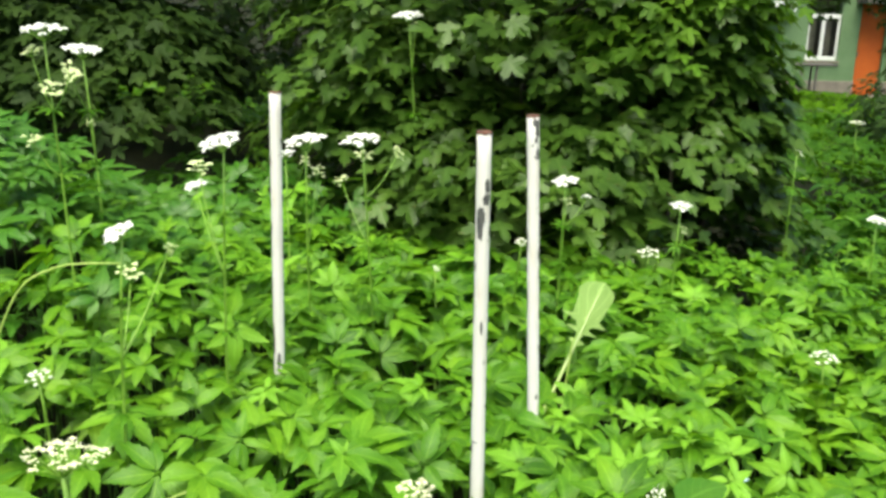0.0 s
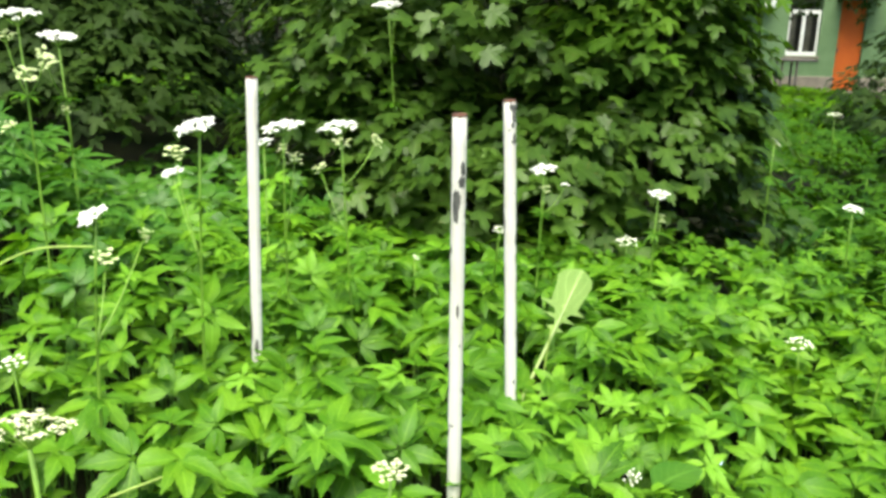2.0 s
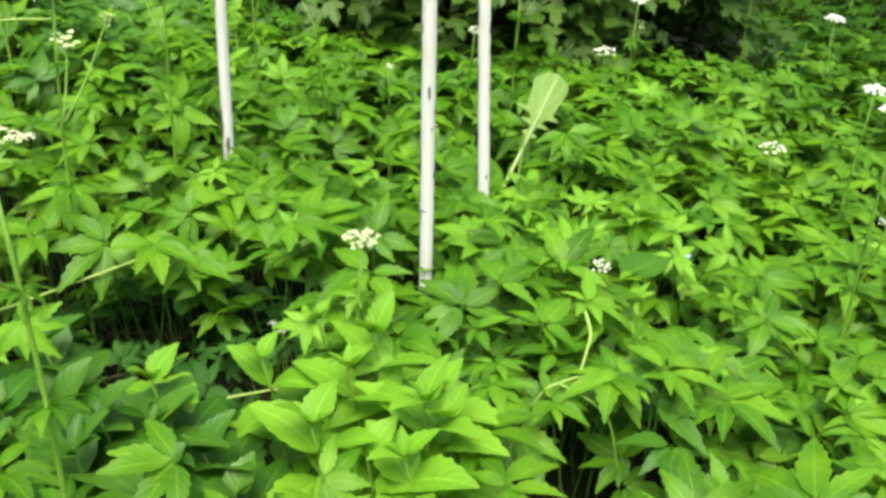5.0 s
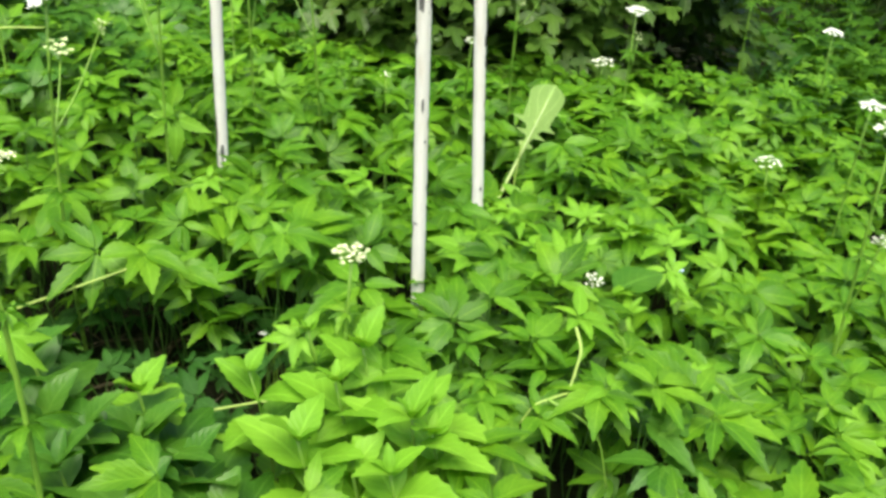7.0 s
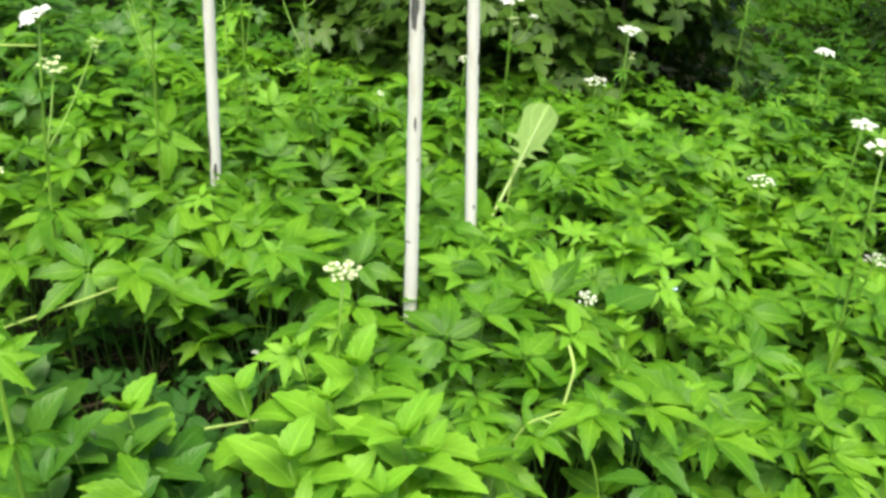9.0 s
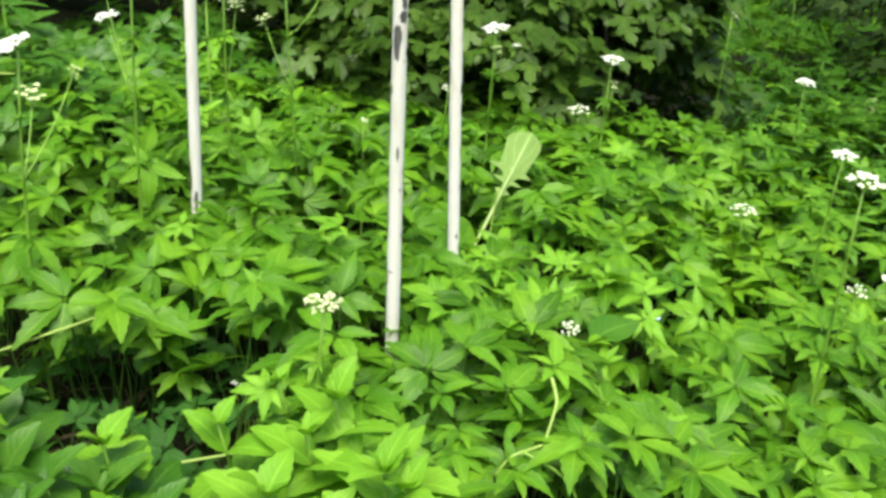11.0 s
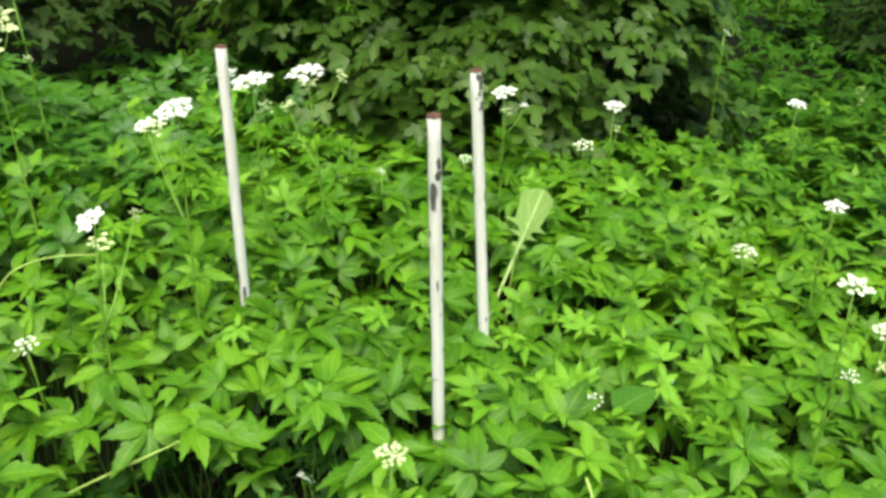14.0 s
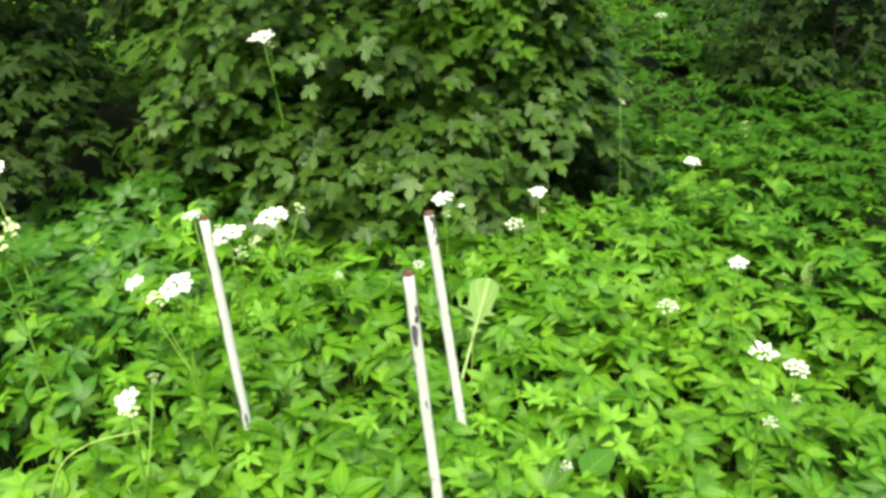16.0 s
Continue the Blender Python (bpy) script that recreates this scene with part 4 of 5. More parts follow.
W, S, B = "white", "sparse", "bud"
TALL = "tall flowering stem with flat white flower heads"
SHORT = "short flowering stem with a loose white flower head"
STEMS = [
    ((-0.93, 2.24), [((-0.945, 2.214, 1.307), 0.115, 6, -4, W), ((-0.93, 2.2, 1.165), 0.062, 10, 20, B), ((-0.97, 2.2, 1.25), 0.052, 0, 0, B), ((-0.88, 2.2, 1.21), 0.05, 20, 30, B), ((-0.99, 2.2, 1.045), 0.05, 10, -10, B)], TALL),
    ((-1.02, 2.66), [((-1.045, 2.70, 1.226), 0.115, 6, 5, W), ((-1.04, 2.6, 1.15), 0.055, 10, 0, B), ((-1.0, 2.6, 1.02), 0.03, 0, 0, B)], TALL),
    ((-0.50, 2.02), [((-0.461, 1.908, 1.105), 0.098, 10, -10, W), ((-0.652, 2.37, 0.905), 0.064, 12, -8, W), ((-0.54, 2.0, 1.025), 0.055, 0, 0, B)], TALL),
    ((-0.33, 2.38), [((-0.348, 2.294, 1.048), 0.108, 8, -10, W), ((-0.33, 2.35, 0.95), 0.05, 0, 0, B)], TALL),
    ((-0.44, 2.62), [((-0.486, 2.790, 0.919), 0.068, 4, -6, W), ((-0.40, 2.6, 0.93), 0.035, 0, 0, B)], TALL),
    ((-0.18, 2.50), [((-0.216, 2.404, 1.034), 0.106, 8, -8, W), ((-0.22, 2.5, 0.965), 0.055, 0, 0, B), ((-0.13, 2.58, 0.96), 0.046, 0, 30, B), ((-0.29, 2.55, 0.885), 0.046, 0, -20, B)], TALL),
    ((0.36, 2.74), [((0.355, 2.667, 0.88), 0.082, 8, -8, W), ((0.36, 2.66, 0.815), 0.036, 0, 0, B), ((0.42, 2.68, 0.825), 0.03, 0, 0, W)], TALL),
    ((0.74, 2.86), [((0.732, 2.795, 0.782), 0.075, 8, 0, W), ((0.75, 2.8, 0.70), 0.03, 0, 0, B)], TALL),
    ((0.70, 3.03), [((0.692, 2.995, 0.573), 0.088, 8, 0, S)], SHORT),
    ((-0.62, 1.70), [((-0.588, 1.632, 0.98), 0.064, 22, -24, W), ((-0.63, 1.78, 0.85), 0.055, 0, 0, B), ((-0.57, 1.86, 0.875), 0.03, 0, 30, B)], TALL),
    ((-0.12, 3.6), [((-0.146, 3.569, 1.314), 0.112, 12, -4, W), ((-0.12, 3.56, 1.27), 0.04, 0, 10, B)], TALL),
    ((1.22, 2.26), [((1.213, 2.20, 0.682), 0.068, 8, 0, W)], SHORT),
    ((0.94, 1.58), [((0.908, 1.523, 0.83), 0.078, 10, 0, "open"), ((0.93, 1.5, 0.62), 0.045, 10, 0, S)], SHORT),
    ((1.27, 1.9), [((1.235, 1.867, 0.484), 0.088, 10, 0, "open"), ((1.2, 1.8, 0.42), 0.03, 0, 0, B)], SHORT),
    ((1.46, 3.06), [((1.453, 3.02, 0.695), 0.07, 8, 0, W)], SHORT),
    ((1.06, 2.40), [((1.05, 2.363, 0.467), 0.09, 5, 0, S)], SHORT),
    ((-0.03, 1.27), [((-0.032, 1.241, 0.692), 0.066, 6, -4, "young")], "short flowering stem with a young yellowish white head"),
    ((0.47, 1.80), [((0.467, 1.774, 0.385), 0.05, 25, 0, S)], SHORT),
    ((-0.34, 0.72), [((-0.329, 0.725, 1.023), 0.08, -8, 4, "young"), ((-0.35, 0.66, 0.99), 0.045, 5, 10, W)], TALL),
    ((2.36, 5.32), [((2.34, 5.279, 0.718), 0.1, 6, 0, S)], TALL),
    ((1.33, 3.47), [((1.314, 3.431, 0.848), 0.05, 10, 40, S)], SHORT),
    ((-0.82, 1.74), [((-0.8, 1.7, 0.655), 0.062, 8, 0, S)], SHORT),
    ((-0.02, 2.64), [((-0.025, 2.939, 0.513), 0.042, 10, 0, S)], SHORT),
    ((0.25, 2.92), [((0.216, 2.468, 0.744), 0.05, 10, 0, S)], SHORT),
]
for i, (foot, heads, label) in enumerate(STEMS):
    flower_stem(foot, heads, label, seed=i)


# ---------------------------------------------------------------- single leaves and stalks
def lyre_leaf(at, tip, width, label, seed=0):
    """A long upright leaf with a rounded end lobe, ragged side lobes and a pale midrib."""
    r = random.Random(seed)
    at, tip = Vector(at), Vector(tip)
    axis = tip - at
    length = axis.length
    thing = empty("dandelion_leaf", at)
    prof = [(0.0, 0.1), (0.3, 0.1), (0.6, 0.1), (0.655, 0.1), (0.678, 0.5), (0.69, 0.14), (0.719, 0.2), (0.736, 0.9), (0.748, 0.3), (0.771, 0.5), (0.79, 1.3), (0.806, 0.7), (0.843, 0.78), (0.895, 0.92), (0.936, 0.92), (0.968, 0.78), (0.989, 0.42), (1.0, 0.0)]
    vs, us, fs = [], [], []
    for i, (t, w) in enumerate(prof):
        for s in (-1, -0.5, 0, 0.5, 1):
            x = s * w * width / 2 * r.uniform(0.88, 1.08) * (1.0 if s < 0 else 0.8)
            back = 0.02 * math.sin(t * 3) - 0.25 * abs(x) + 0.35 * max(0, t - 0.7) * length * 0.5
            vs.append((x, -back, t * length))
            us.append((s, t))
    for i in range(len(prof) - 1):
        for k in range(4):
            a = 5 * i + k
            fs += [(a, a + 1, a + 6), (a, a + 6, a + 5)]
    up = axis.normalized()
    across = Vector((1, 0.25 * r.uniform(-1, 1), 0))
    across = (across - up * across.dot(up)).normalized()
    q = np.array([tuple(across), tuple(up.cross(across)), tuple(up)]).T
    part("blade", moved((np.array(vs), np.array(fs), np.array(us)), q), PALE, thing)
    rib = [(0, -0.003 - 0.02 * math.sin(t * 3) - 0.175 * max(0, t - 0.7) * length, t * length) for t in (0, 0.25, 0.5, 0.75, 0.93)]
    part("midrib", moved(tube(rib, (0.0075, 0.0065, 0.004, 0.0025, 0.001), 6), q), PALERIB, thing, "pale thick midrib")
    return tagged(thing, label, "leaf", "upright pale leaves")


lyre_leaf((0.225, 2.34, 0.12), (0.468, 2.555, 0.592), 0.122, "large pale green dandelion leaf standing upright behind a pole", 2)
bent_stalk_at = [(0.33, 2.41, 0.1), (0.352, 2.42, 0.3), (0.372, 2.44, 0.47)]
lyre_leaf((2.17, 3.9, 0.12), (2.215, 3.97, 0.44), 0.1, "yellow-green broad leaf standing out of the weeds", 5)
lyre_leaf((0.94, 2.58, 0.08), (0.97, 2.68, 0.41), 0.055, "narrow pale green leaf standing out of the cover", 3)
for k, (x, y, tx, ty, tz, w) in enumerate(((1.47, 2.50, 1.49, 2.6, 0.36, 0.065), (1.62, 2.46, 1.6, 2.57, 0.38, 0.075), (1.66, 2.46, 1.72, 2.58, 0.4, 0.085), (1.70, 2.45, 1.84, 2.54, 0.36, 0.07))):
    lyre_leaf((x, y, -0.06), (tx, ty, tz), w, "pale green upright leaf in a loose tuft", 4 + k)


def bent_stalk(points, thick, label, mat):
    at = Vector(points[0])
    thing = empty("bent_stalk", at)
    p = [Vector(q) - at for q in points]
    smooth = []
    for i in range(len(p) - 1):
        a, b, c, d = p[max(i - 1, 0)], p[i], p[i + 1], p[min(i + 2, len(p) - 1)]
        for k in range(5):
            t = k / 5
            smooth.append(0.5 * ((2 * b) + (c - a) * t + (2 * a - 5 * b + 4 * c - d) * t * t + (3 * b - a - 3 * c + d) * t**3))
    smooth.append(p[-1])
    part("stalk", tube(smooth, np.linspace(thick, thick * 0.55, len(smooth)), 6), mat, thing)
    return tagged(thing, label, "stalk", "bent stalks")


bent_stalk(bent_stalk_at, 0.004, "upright yellow-green stalk beside a large leaf", STRAW)
bent_stalk([(-0.93, 1.55, 0.1), (-0.85, 1.55, 0.6), (-0.77, 1.555, 0.85), (-0.684, 1.556, 0.923), (-0.563, 1.545, 0.938)], 0.003, "arching yellow-green stalk above the leaves", STRAW)
bent_stalk([(-0.95, 1.42, 0.1), (-0.84, 1.45, 0.36), (-0.69, 1.5, 0.414), (-0.497, 1.552, 0.476), (-0.457, 1.56, 0.491)], 0.0036, "slanting yellow-green stalk over the hollow", STRAW)
bent_stalk([(0.355, 1.381, 0.485), (0.36, 1.345, 0.465), (0.352, 1.318, 0.45), (0.332, 1.273, 0.42)], 0.0034, "folded pale withered leaf standing on the cover", STRAW)
bent_stalk([(0.332, 1.273, 0.42), (0.3, 1.258, 0.418), (0.272, 1.248, 0.41), (0.25, 1.24, 0.38)], 0.0026, "thin pale stalk lying on the leaves", STRAW)
bent_stalk([(0.295, 1.251, 0.42), (0.35, 1.225, 0.4), (0.382, 1.219, 0.36), (0.40, 1.2, 0.28)], 0.003, "thin green stalk bent down", STALK)
bent_stalk([(-0.45, 1.32, 0.24), (-0.354, 1.321, 0.31), (-0.216, 1.349, 0.33), (-0.17, 1.36, 0.33)], 0.0035, "pale stalk lying in the hollow", STRAW)


# dry bits of stalk and leaf on the soil of the open hollow
bits = []
for k in range(260):
    x, y = -0.42 + rng.normal(0, 0.22), 1.62 + rng.normal(0, 0.2)
    z, a, n = float(ground_z(x, y)) + rng.uniform(0.004, 0.03), rng.uniform(0, 6.28), rng.uniform(0.03, 0.12)
    bits.append(tube([(x, y, z), (x + 0.5 * n * math.cos(a), y + 0.5 * n * math.sin(a), z + rng.uniform(0, 0.012)), (x + n * math.cos(a), y + n * math.sin(a), z)], (0.001, 0.0014, 0.0008), 4))
litter = new("litter", mesh_data("litter", *join(bits), mat=DEAD))
tagged(litter, "dry brown bits of stalk lying on damp soil", "litter", kind="stuff")


def small_flower(at, name, colour, label):
    thing = empty(name, (at[0], at[1], float(ground_z(at[0], at[1]))))
    h = at[2] - thing.location.z
    part("stem", tube(arc((0, 0, 0), (0.01, 0, h), 0.01, 4, (1, 0, 0)), (0.0016,) * 5, 4), STALK, thing)
    petals = [moved(leaflet(0.8, 5, 0.1, 0.1, 0, 0, 1.1), turned(k * 90 + 20, 12, 0) * 0.011, (0.01, 0, h)) for k in range(4)]
    part("petals", join(petals), colour, thing)
    tagged(thing, label, "flower")


for at in ((0.635, 2.03, 0.385), (0.655, 1.87, 0.385), (0.672, 1.85, 0.37)):
    small_flower(at, "small_blue_flower", BLUE, "tiny pale blue flower among the leaves")
for at in ((-0.235, 1.66, 0.28), (-0.25, 1.665, 0.285), (-0.228, 1.65, 0.275)):
    small_flower(at, "small_white_flower", PETAL, "tiny white flower low in the shaded hollow")


def broadleaf_plant(at, top, size, mat, label, seed):
    """A stem with crossed pairs of broad pointed leaves and a tuft of young ones at its tip."""
    r = random.Random(seed)
    gz = float(ground_z(*at))
    thing = empty("broadleaf_plant", (at[0], at[1], gz))
    h = top - gz
    path = arc((0, 0, -0.02), (r.uniform(-0.03, 0.03), r.uniform(-0.03, 0.02), h), 0.02, 8, (1, 0.4, 0))
    part("stem", tube(path, np.linspace(0.0045, 0.0022, 9), 6), STALK, thing)
    for i, k in enumerate((2, 3, 4, 5, 6, 7, 8)):
        for s in (0, 180):
            big = size * (0.7, 0.85, 0.95, 1.0, 0.98, 0.85, 0.5)[i] * r.uniform(0.85, 1.15)
            b = leaflet(r.uniform(0.56, 0.7), 13, r.uniform(0.1, 0.32), r.uniform(0.14, 0.4), 0.05, r.uniform(-0.025, 0.025), r.uniform(0.62, 0.74))
            part("leaf", moved(b, turned(i * 83 + s + r.uniform(-18, 18), (-6, -2, 4, 10, 20, 32, 46)[i] + r.uniform(-12, 14), r.uniform(-14, 14)) * big, path[k]), mat, thing)
    for j in range(4):
        part("leaf", moved(leaflet(0.4, 7, 0.3, 0.1, 0.03), turned(j * 90 + r.uniform(-15, 15), r.uniform(35, 65), 0) * size * r.uniform(0.2, 0.34), path[8]), mat, thing)
    return tagged(thing, label, "plant", "broad-leaved plants")


BRIGHT_AT = ((-0.038, 1.142, 0.52, 0.115), (-0.01, 1.19, 0.55, 0.105), (0.04, 1.1, 0.50, 0.12), (0.1, 1.1, 0.47, 0.115), (-0.096, 1.06, 0.47, 0.115), (0.042, 1.02, 0.46, 0.12), (-0.075, 1.26, 0.54, 0.075), (-0.161, 1.185, 0.5, 0.085), (-0.03, 1.01, 0.44, 0.115), (0.08, 1.18, 0.47, 0.1))
DEEP_AT = ((-0.378, 1.19, 0.47, 0.09), (-0.393, 1.075, 0.47, 0.125), (-0.31, 1.1, 0.44, 0.12), (-0.52, 1.23, 0.5, 0.11), (-0.435, 1.0, 0.47, 0.125), (-0.255, 1.08, 0.41, 0.11), (-0.47, 1.1, 0.45, 0.12), (-0.33, 0.99, 0.42, 0.12), (-0.56, 1.1, 0.48, 0.12), (-0.52, 1.0, 0.46, 0.12), (-0.64, 1.16, 0.5, 0.11), (-0.2, 1.0, 0.4, 0.11), (-0.44, 1.17, 0.42, 0.1), (-0.72, 1.1, 0.5, 0.12))
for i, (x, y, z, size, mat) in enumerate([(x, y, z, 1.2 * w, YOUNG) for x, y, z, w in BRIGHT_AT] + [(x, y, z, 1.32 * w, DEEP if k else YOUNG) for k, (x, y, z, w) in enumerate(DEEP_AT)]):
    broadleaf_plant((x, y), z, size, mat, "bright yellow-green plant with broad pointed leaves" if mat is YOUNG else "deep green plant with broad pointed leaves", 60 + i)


# one smooth broad leaf lying on the cover
dock = empty("broad_leaf", (0.51, 1.74, float(ground_z(0.51, 1.74))))
rise = 0.385 - dock.location.z
part("leaf_stalk", tube(arc((0, 0.02, 0), (-0.01, -0.03, rise), 0.01, 4, (1, 0, 0)), (0.0028,) * 5, 5), STALK, dock)
part("blade", moved(leaflet(0.72, 11, 0.12, 0.12, 0.0, 0.01, 0.7), turned(-62, 12, 6) * 0.135, (-0.01, -0.03, rise)), DEEP, dock)
tagged(dock, "smooth dark green broad leaf lying among lighter leaves", "leaf")


def nettle(at, height, seed):
    """A leaning stem with pairs of toothed drooping leaves."""
    r = random.Random(seed)
    gz = float(ground_z(*at))
    thing = empty("nettle_plant", (at[0], at[1], gz))
    path = arc((0, 0, -0.02), (r.uniform(-0.1, 0.1), r.uniform(-0.1, 0.06), height), 0.03, 9, (1, 0, 0))
    part("stem", tube(path, np.linspace(0.004, 0.0015, 10), 5), STALK, thing)
    for i in range(3, 10):
        for s in (0, 180):
            size = 0.1 * (1 - 0.055 * abs(i - 5)) * r.uniform(0.85, 1.15)
            part("leaf", moved(leaflet(0.45, 9, 0.2, 0.35, 0.1), turned(i * 90 + s + r.uniform(-20, 20), r.uniform(-35, 0), r.uniform(-15, 15)) * size, path[i]), NETTLE, thing)
    return tagged(thing, "dull blue-green nettle with drooping toothed leaves", "plant", "nettles beside the shrub")


r = random.Random(4)
for i in range(22):
    d = r.uniform(0, 1)
    nettle((1.45 + 0.55 * d + r.uniform(-0.2, 0.25), 3.15 + 1.6 * d + r.uniform(-0.2, 0.2)), r.uniform(0.34, 0.62), 100 + i)


# ---------------------------------------------------------------- the house beyond
def box(x0, x1, y0, y1, z0, z1, bevel=0.01):
    bm = bmesh.new()
    bmesh.ops.create_cube(bm, size=1)
    bmesh.ops.scale(bm, vec=(x1 - x0, y1 - y0, z1 - z0), verts=bm.verts)
    bmesh.ops.translate(bm, vec=((x0 + x1) / 2, (y0 + y1) / 2, (z0 + z1) / 2), verts=bm.verts)
    if bevel:
        bmesh.ops.bevel(bm, geom=bm.edges[:], offset=bevel, segments=1, affect="EDGES")
    me = bpy.data.meshes.new("box")
    bm.to_mesh(me), bm.free()
    return me


def block(name, parent, mat, *size, bevel=0.01, label=""):
    me = box(*size, bevel=bevel)
    me.name = name
    me.materials.append(mat)
    return part(name, me, mat, parent, label)


HY, HZ = 30.0, -1.75
house = empty("house", (11.79, HY, HZ))
tagged(house, "pale green rendered house with white windows and orange door", "house")
# front wall of pieces round the openings (x from the house's middle, z from its foot)
for x0, x1, z0, z1 in ((-6, -2.5, 0.45, 6), (-2.5, -1.3, 0.45, 1.3), (-2.5, -1.3, 2.75, 6), (-1.3, -0.46, 0.45, 6), (-0.46, 0.58, 0.45, 1.08), (-0.46, 0.58, 3.3, 6), (0.58, 1.16, 0.45, 6), (1.16, 2.0, 2.85, 6), (2.0, 7, 0.45, 6)):
    block("wall", house, WALL, x0, x1, 0, 0.35, z0, z1, bevel=0)
for x0, x1 in ((-6, 1.16), (2.0, 7)):
    block("plinth", house, GREY, x0, x1, -0.06, 0.35, -0.2, 0.45)
block("side_wall", house, WALL, -6, -5.65, 0.35, 8, -0.2, 6, bevel=0)
block("side_wall", house, WALL, 6.65, 7, 0.35, 8, -0.2, 6, bevel=0)
block("back_wall", house, WALL, -5.65, 6.65, 7.65, 8, -0.2, 6, bevel=0)
block("inner_wall", house, INSIDE, -5.65, 6.65, 2.2, 2.3, -0.2, 6, bevel=0)
block("inner_floor", house, INSIDE, -5.65, 6.65, 0.35, 2.2, 0.2, 0.3, bevel=0)
block("roof", house, GREY, -6.4, 7.4, -0.4, 8.4, 6, 6.25)


def casement(x0, x1, z0, z1):
    win = block("window", house, TRIM, x0, x1, 0.1, 0.17, z1 - 0.1, z1)
    block("window_frame", win, TRIM, x0, x1, 0.1, 0.17, z0, z0 + 0.12)
    block("crossbar", win, TRIM, x0, x1, 0.094, 0.176, 2.36, 2.5)
    for a, b in ((x0, x0 + 0.09), (x0 + (x1 - x0) * 0.44, x0 + (x1 - x0) * 0.44 + 0.11), (x1 - 0.08, x1)):
        block("window_frame", win, TRIM, a, b, 0.097, 0.173, z0 + 0.12, 2.36)
    block("pane", win, GLASS, x0 + 0.1, x1 - 0.08, 0.13, 0.136, z0 + 0.12, 2.36, bevel=0)
    block("pane", win, GLASS, x0, x1, 0.13, 0.136, 2.5, z1 - 0.1, bevel=0)
    block("window_sill", win, GREY, x0 - 0.05, x1 + 0.05, -0.1, 0.12, z0 - 0.06, z0 - 0.004)
    for a in (0.14, 0.62):
        block("curtain", win, GREY, x0 + (x1 - x0) * a, x0 + (x1 - x0) * (a + 0.2), 0.3, 0.33, z0 + 0.1, 2.4, label="thin grey curtain behind the glass")


casement(-0.46, 0.58, 1.08, 3.3)
door = block("door", house, ORANGE, 1.16, 2.0, 0.12, 0.18, 0.02, 2.85, label="plain orange painted door")
block("door_handle", door, STEEL, 1.22, 1.25, 0.06, 0.12, 1.22, 1.36)
block("door_canopy", house, DARKWOOD, 0.95, 2.3, -0.8, 0.0, 2.86, 3.0, label="dark wooden canopy over the door")
block("porch_canopy", house, TRIM, -2.0, -1.05, -0.4, 0.0, 2.56, 2.86, label="white canopy slab over a dark opening")
block("doorstep", house, GREY, 1.0, 2.2, -0.6, 0.12, -0.2, 0.02)

table = empty("garden_table", (11.05, 28.4, float(ground_z(11.05, 28.4))))
block("tabletop", table, DARKWOOD, -0.65, 0.6, -0.3, 0.3, 0.94, 0.99)
for x in (-0.45, 0.0):
    block("leg", table, DARKWOOD, x - 0.03, x + 0.03, -0.25, -0.19, -0.05, 0.93)
    block("leg", table, DARKWOOD, x - 0.03, x + 0.03, 0.19, 0.25, -0.05, 0.93)
tagged(table, "dark weathered wooden table standing before the house", "table")


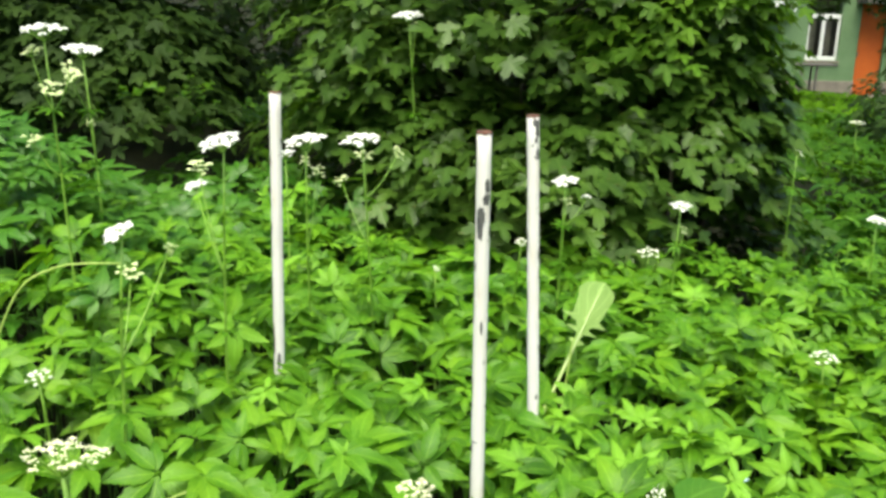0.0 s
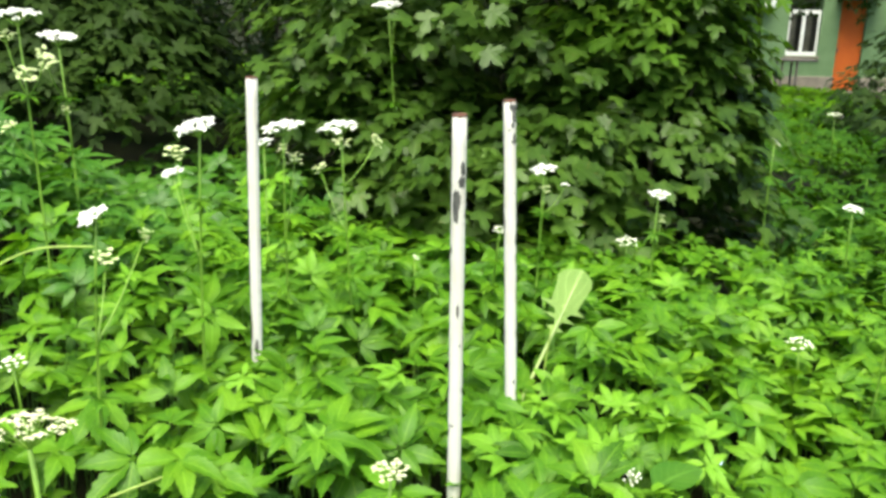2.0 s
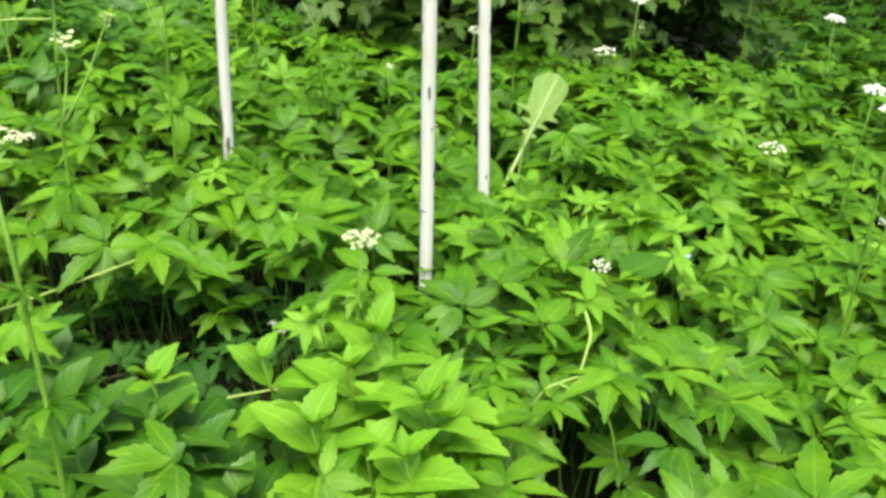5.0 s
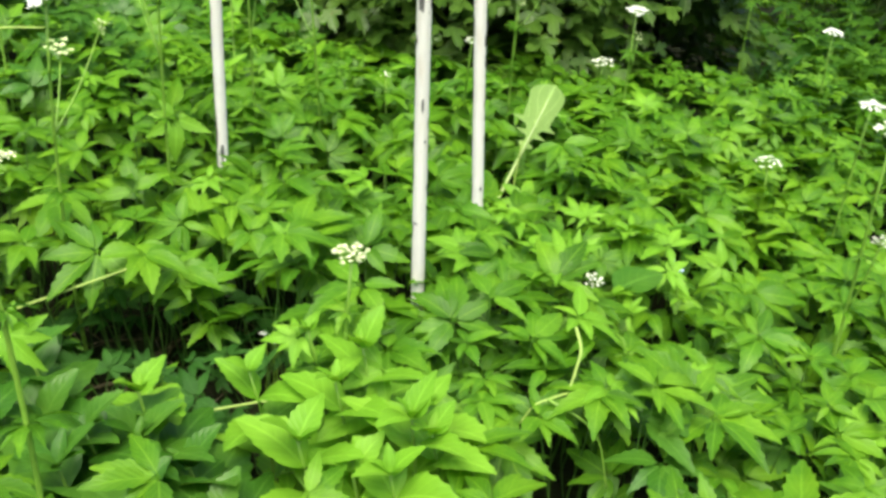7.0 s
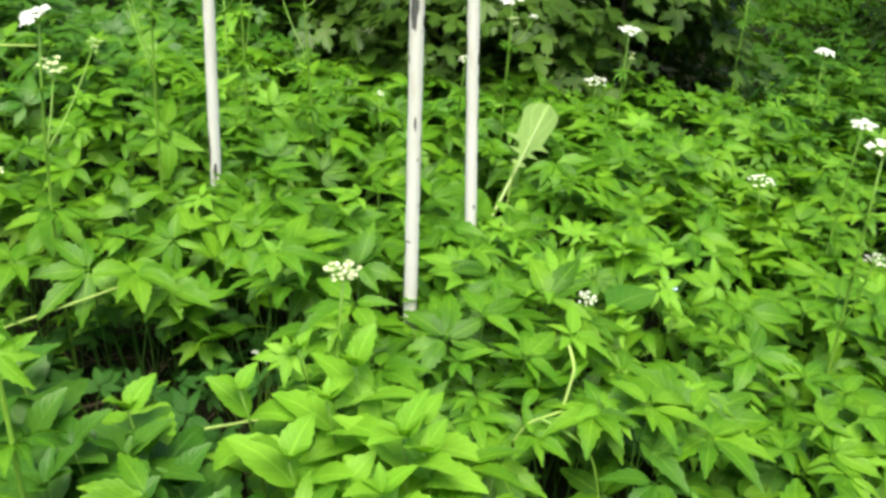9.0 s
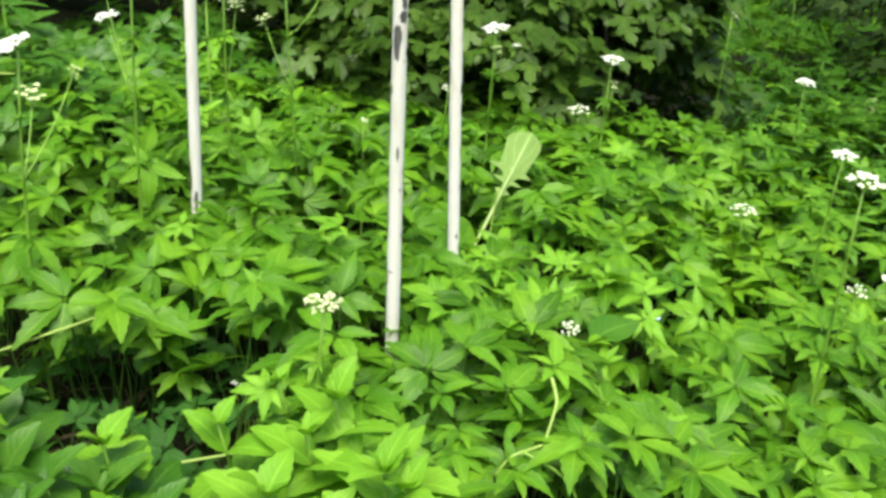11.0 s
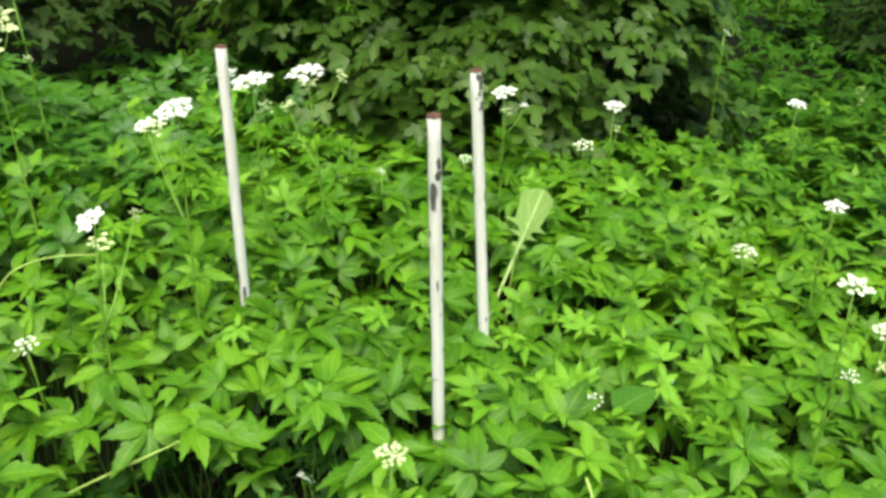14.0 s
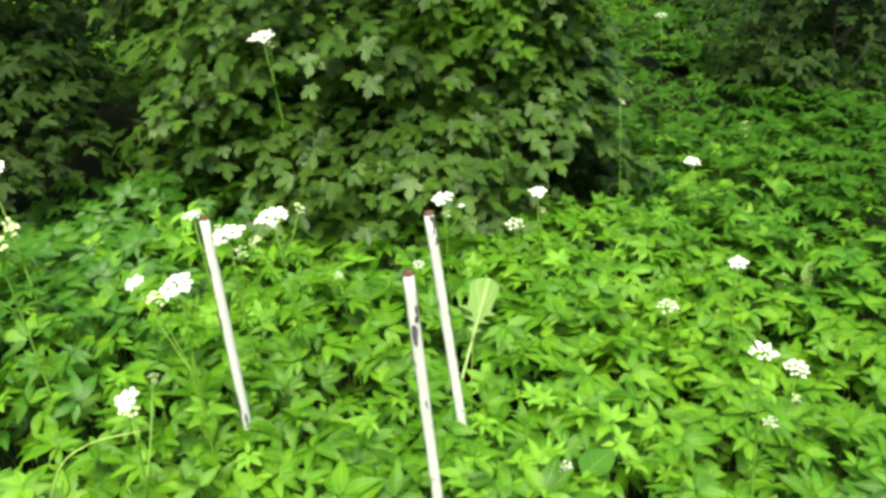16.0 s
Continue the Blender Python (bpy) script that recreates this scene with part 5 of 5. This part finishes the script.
def hanging_tree(at, sprays, label):
    """A tree with a tapered trunk, limbs that run out to each hanging spray, and clumps of leaves round their ends; sprays: middle, half widths."""
    r = np.random.default_rng(31)
    base = Vector((at[0], at[1], float(ground_z(*at))))
    thing = empty("tree", base)
    part("trunk", tube([(0, 0, -0.2), (0.05, 0, 1.5), (0, 0.1, 3.2), (0.1, 0.1, 6.0)], (0.24, 0.19, 0.15, 0.06), 10), BARK, thing)
    blades = []
    for x, y, z, rx, ry, rz, n in sprays:
        mid = Vector((x, y, z)) - base
        part("limb", tube(arc((0, 0.1, min(3.4, mid.z + 0.6)), mid, 0.5, 6), np.linspace(0.08, 0.015, 7), 6), BARK, thing)
        d = r.normal(0, 1, (n, 3))
        d *= (r.uniform(0, 1, n) ** 0.4 / np.linalg.norm(d, axis=1))[:, None]
        spot = np.array(mid) + d * (rx, ry, rz)
        m = turned(r.uniform(0, 360, n), r.normal(-35, 25, n), r.normal(0, 30, n)) * r.uniform(0.14, 0.26, n)[:, None, None]
        blades += [spread(ROUGH[k], m[k::9], spot[k::9]) for k in range(9)]
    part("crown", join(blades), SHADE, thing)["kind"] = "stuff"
    return tagged(thing, label, "tree")


hanging_tree((12.4, 22.0), ((8.6, 22.0, 2.4, 0.75, 0.8, 1.75, 900), (9.95, 22.0, 2.3, 0.55, 0.7, 1.55, 700), (9.3, 22.2, 4.6, 1.9, 1.3, 1.2, 1400), (12.0, 22.0, 4.8, 2.4, 2.0, 1.8, 2200)),
             "dark green tree with leafy branches hanging before a house")

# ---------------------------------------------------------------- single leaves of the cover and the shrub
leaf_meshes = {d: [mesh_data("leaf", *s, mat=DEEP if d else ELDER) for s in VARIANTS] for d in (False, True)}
pieces.sort(key=lambda p: (p[1][0] - 0.05) ** 2 + (p[1][1] - 1.3) ** 2)
for k, o, m, d in pieces:
    leaf = new("leaf", leaf_meshes[bool(d)][k])
    leaf.parent = cover
    leaf.matrix_local = Matrix.Translation(Vector(o) - cover.location) @ Matrix(m.tolist()).to_4x4()
for ob in cover.children:
    if ob.name.startswith(("leaf_cover", "weed_cover", "leaf_stalks", "young_leaves")):
        ob.location = -cover.location
blade_meshes = [mesh_data("leaf", *s, mat=SHRUB) for s in FINE]
for k, o, m in shrub_pieces:
    leaf = new("leaf", blade_meshes[k])
    leaf.parent = big_shrub
    leaf.matrix_local = Matrix.Translation(Vector(o)) @ Matrix(m.tolist()).to_4x4()
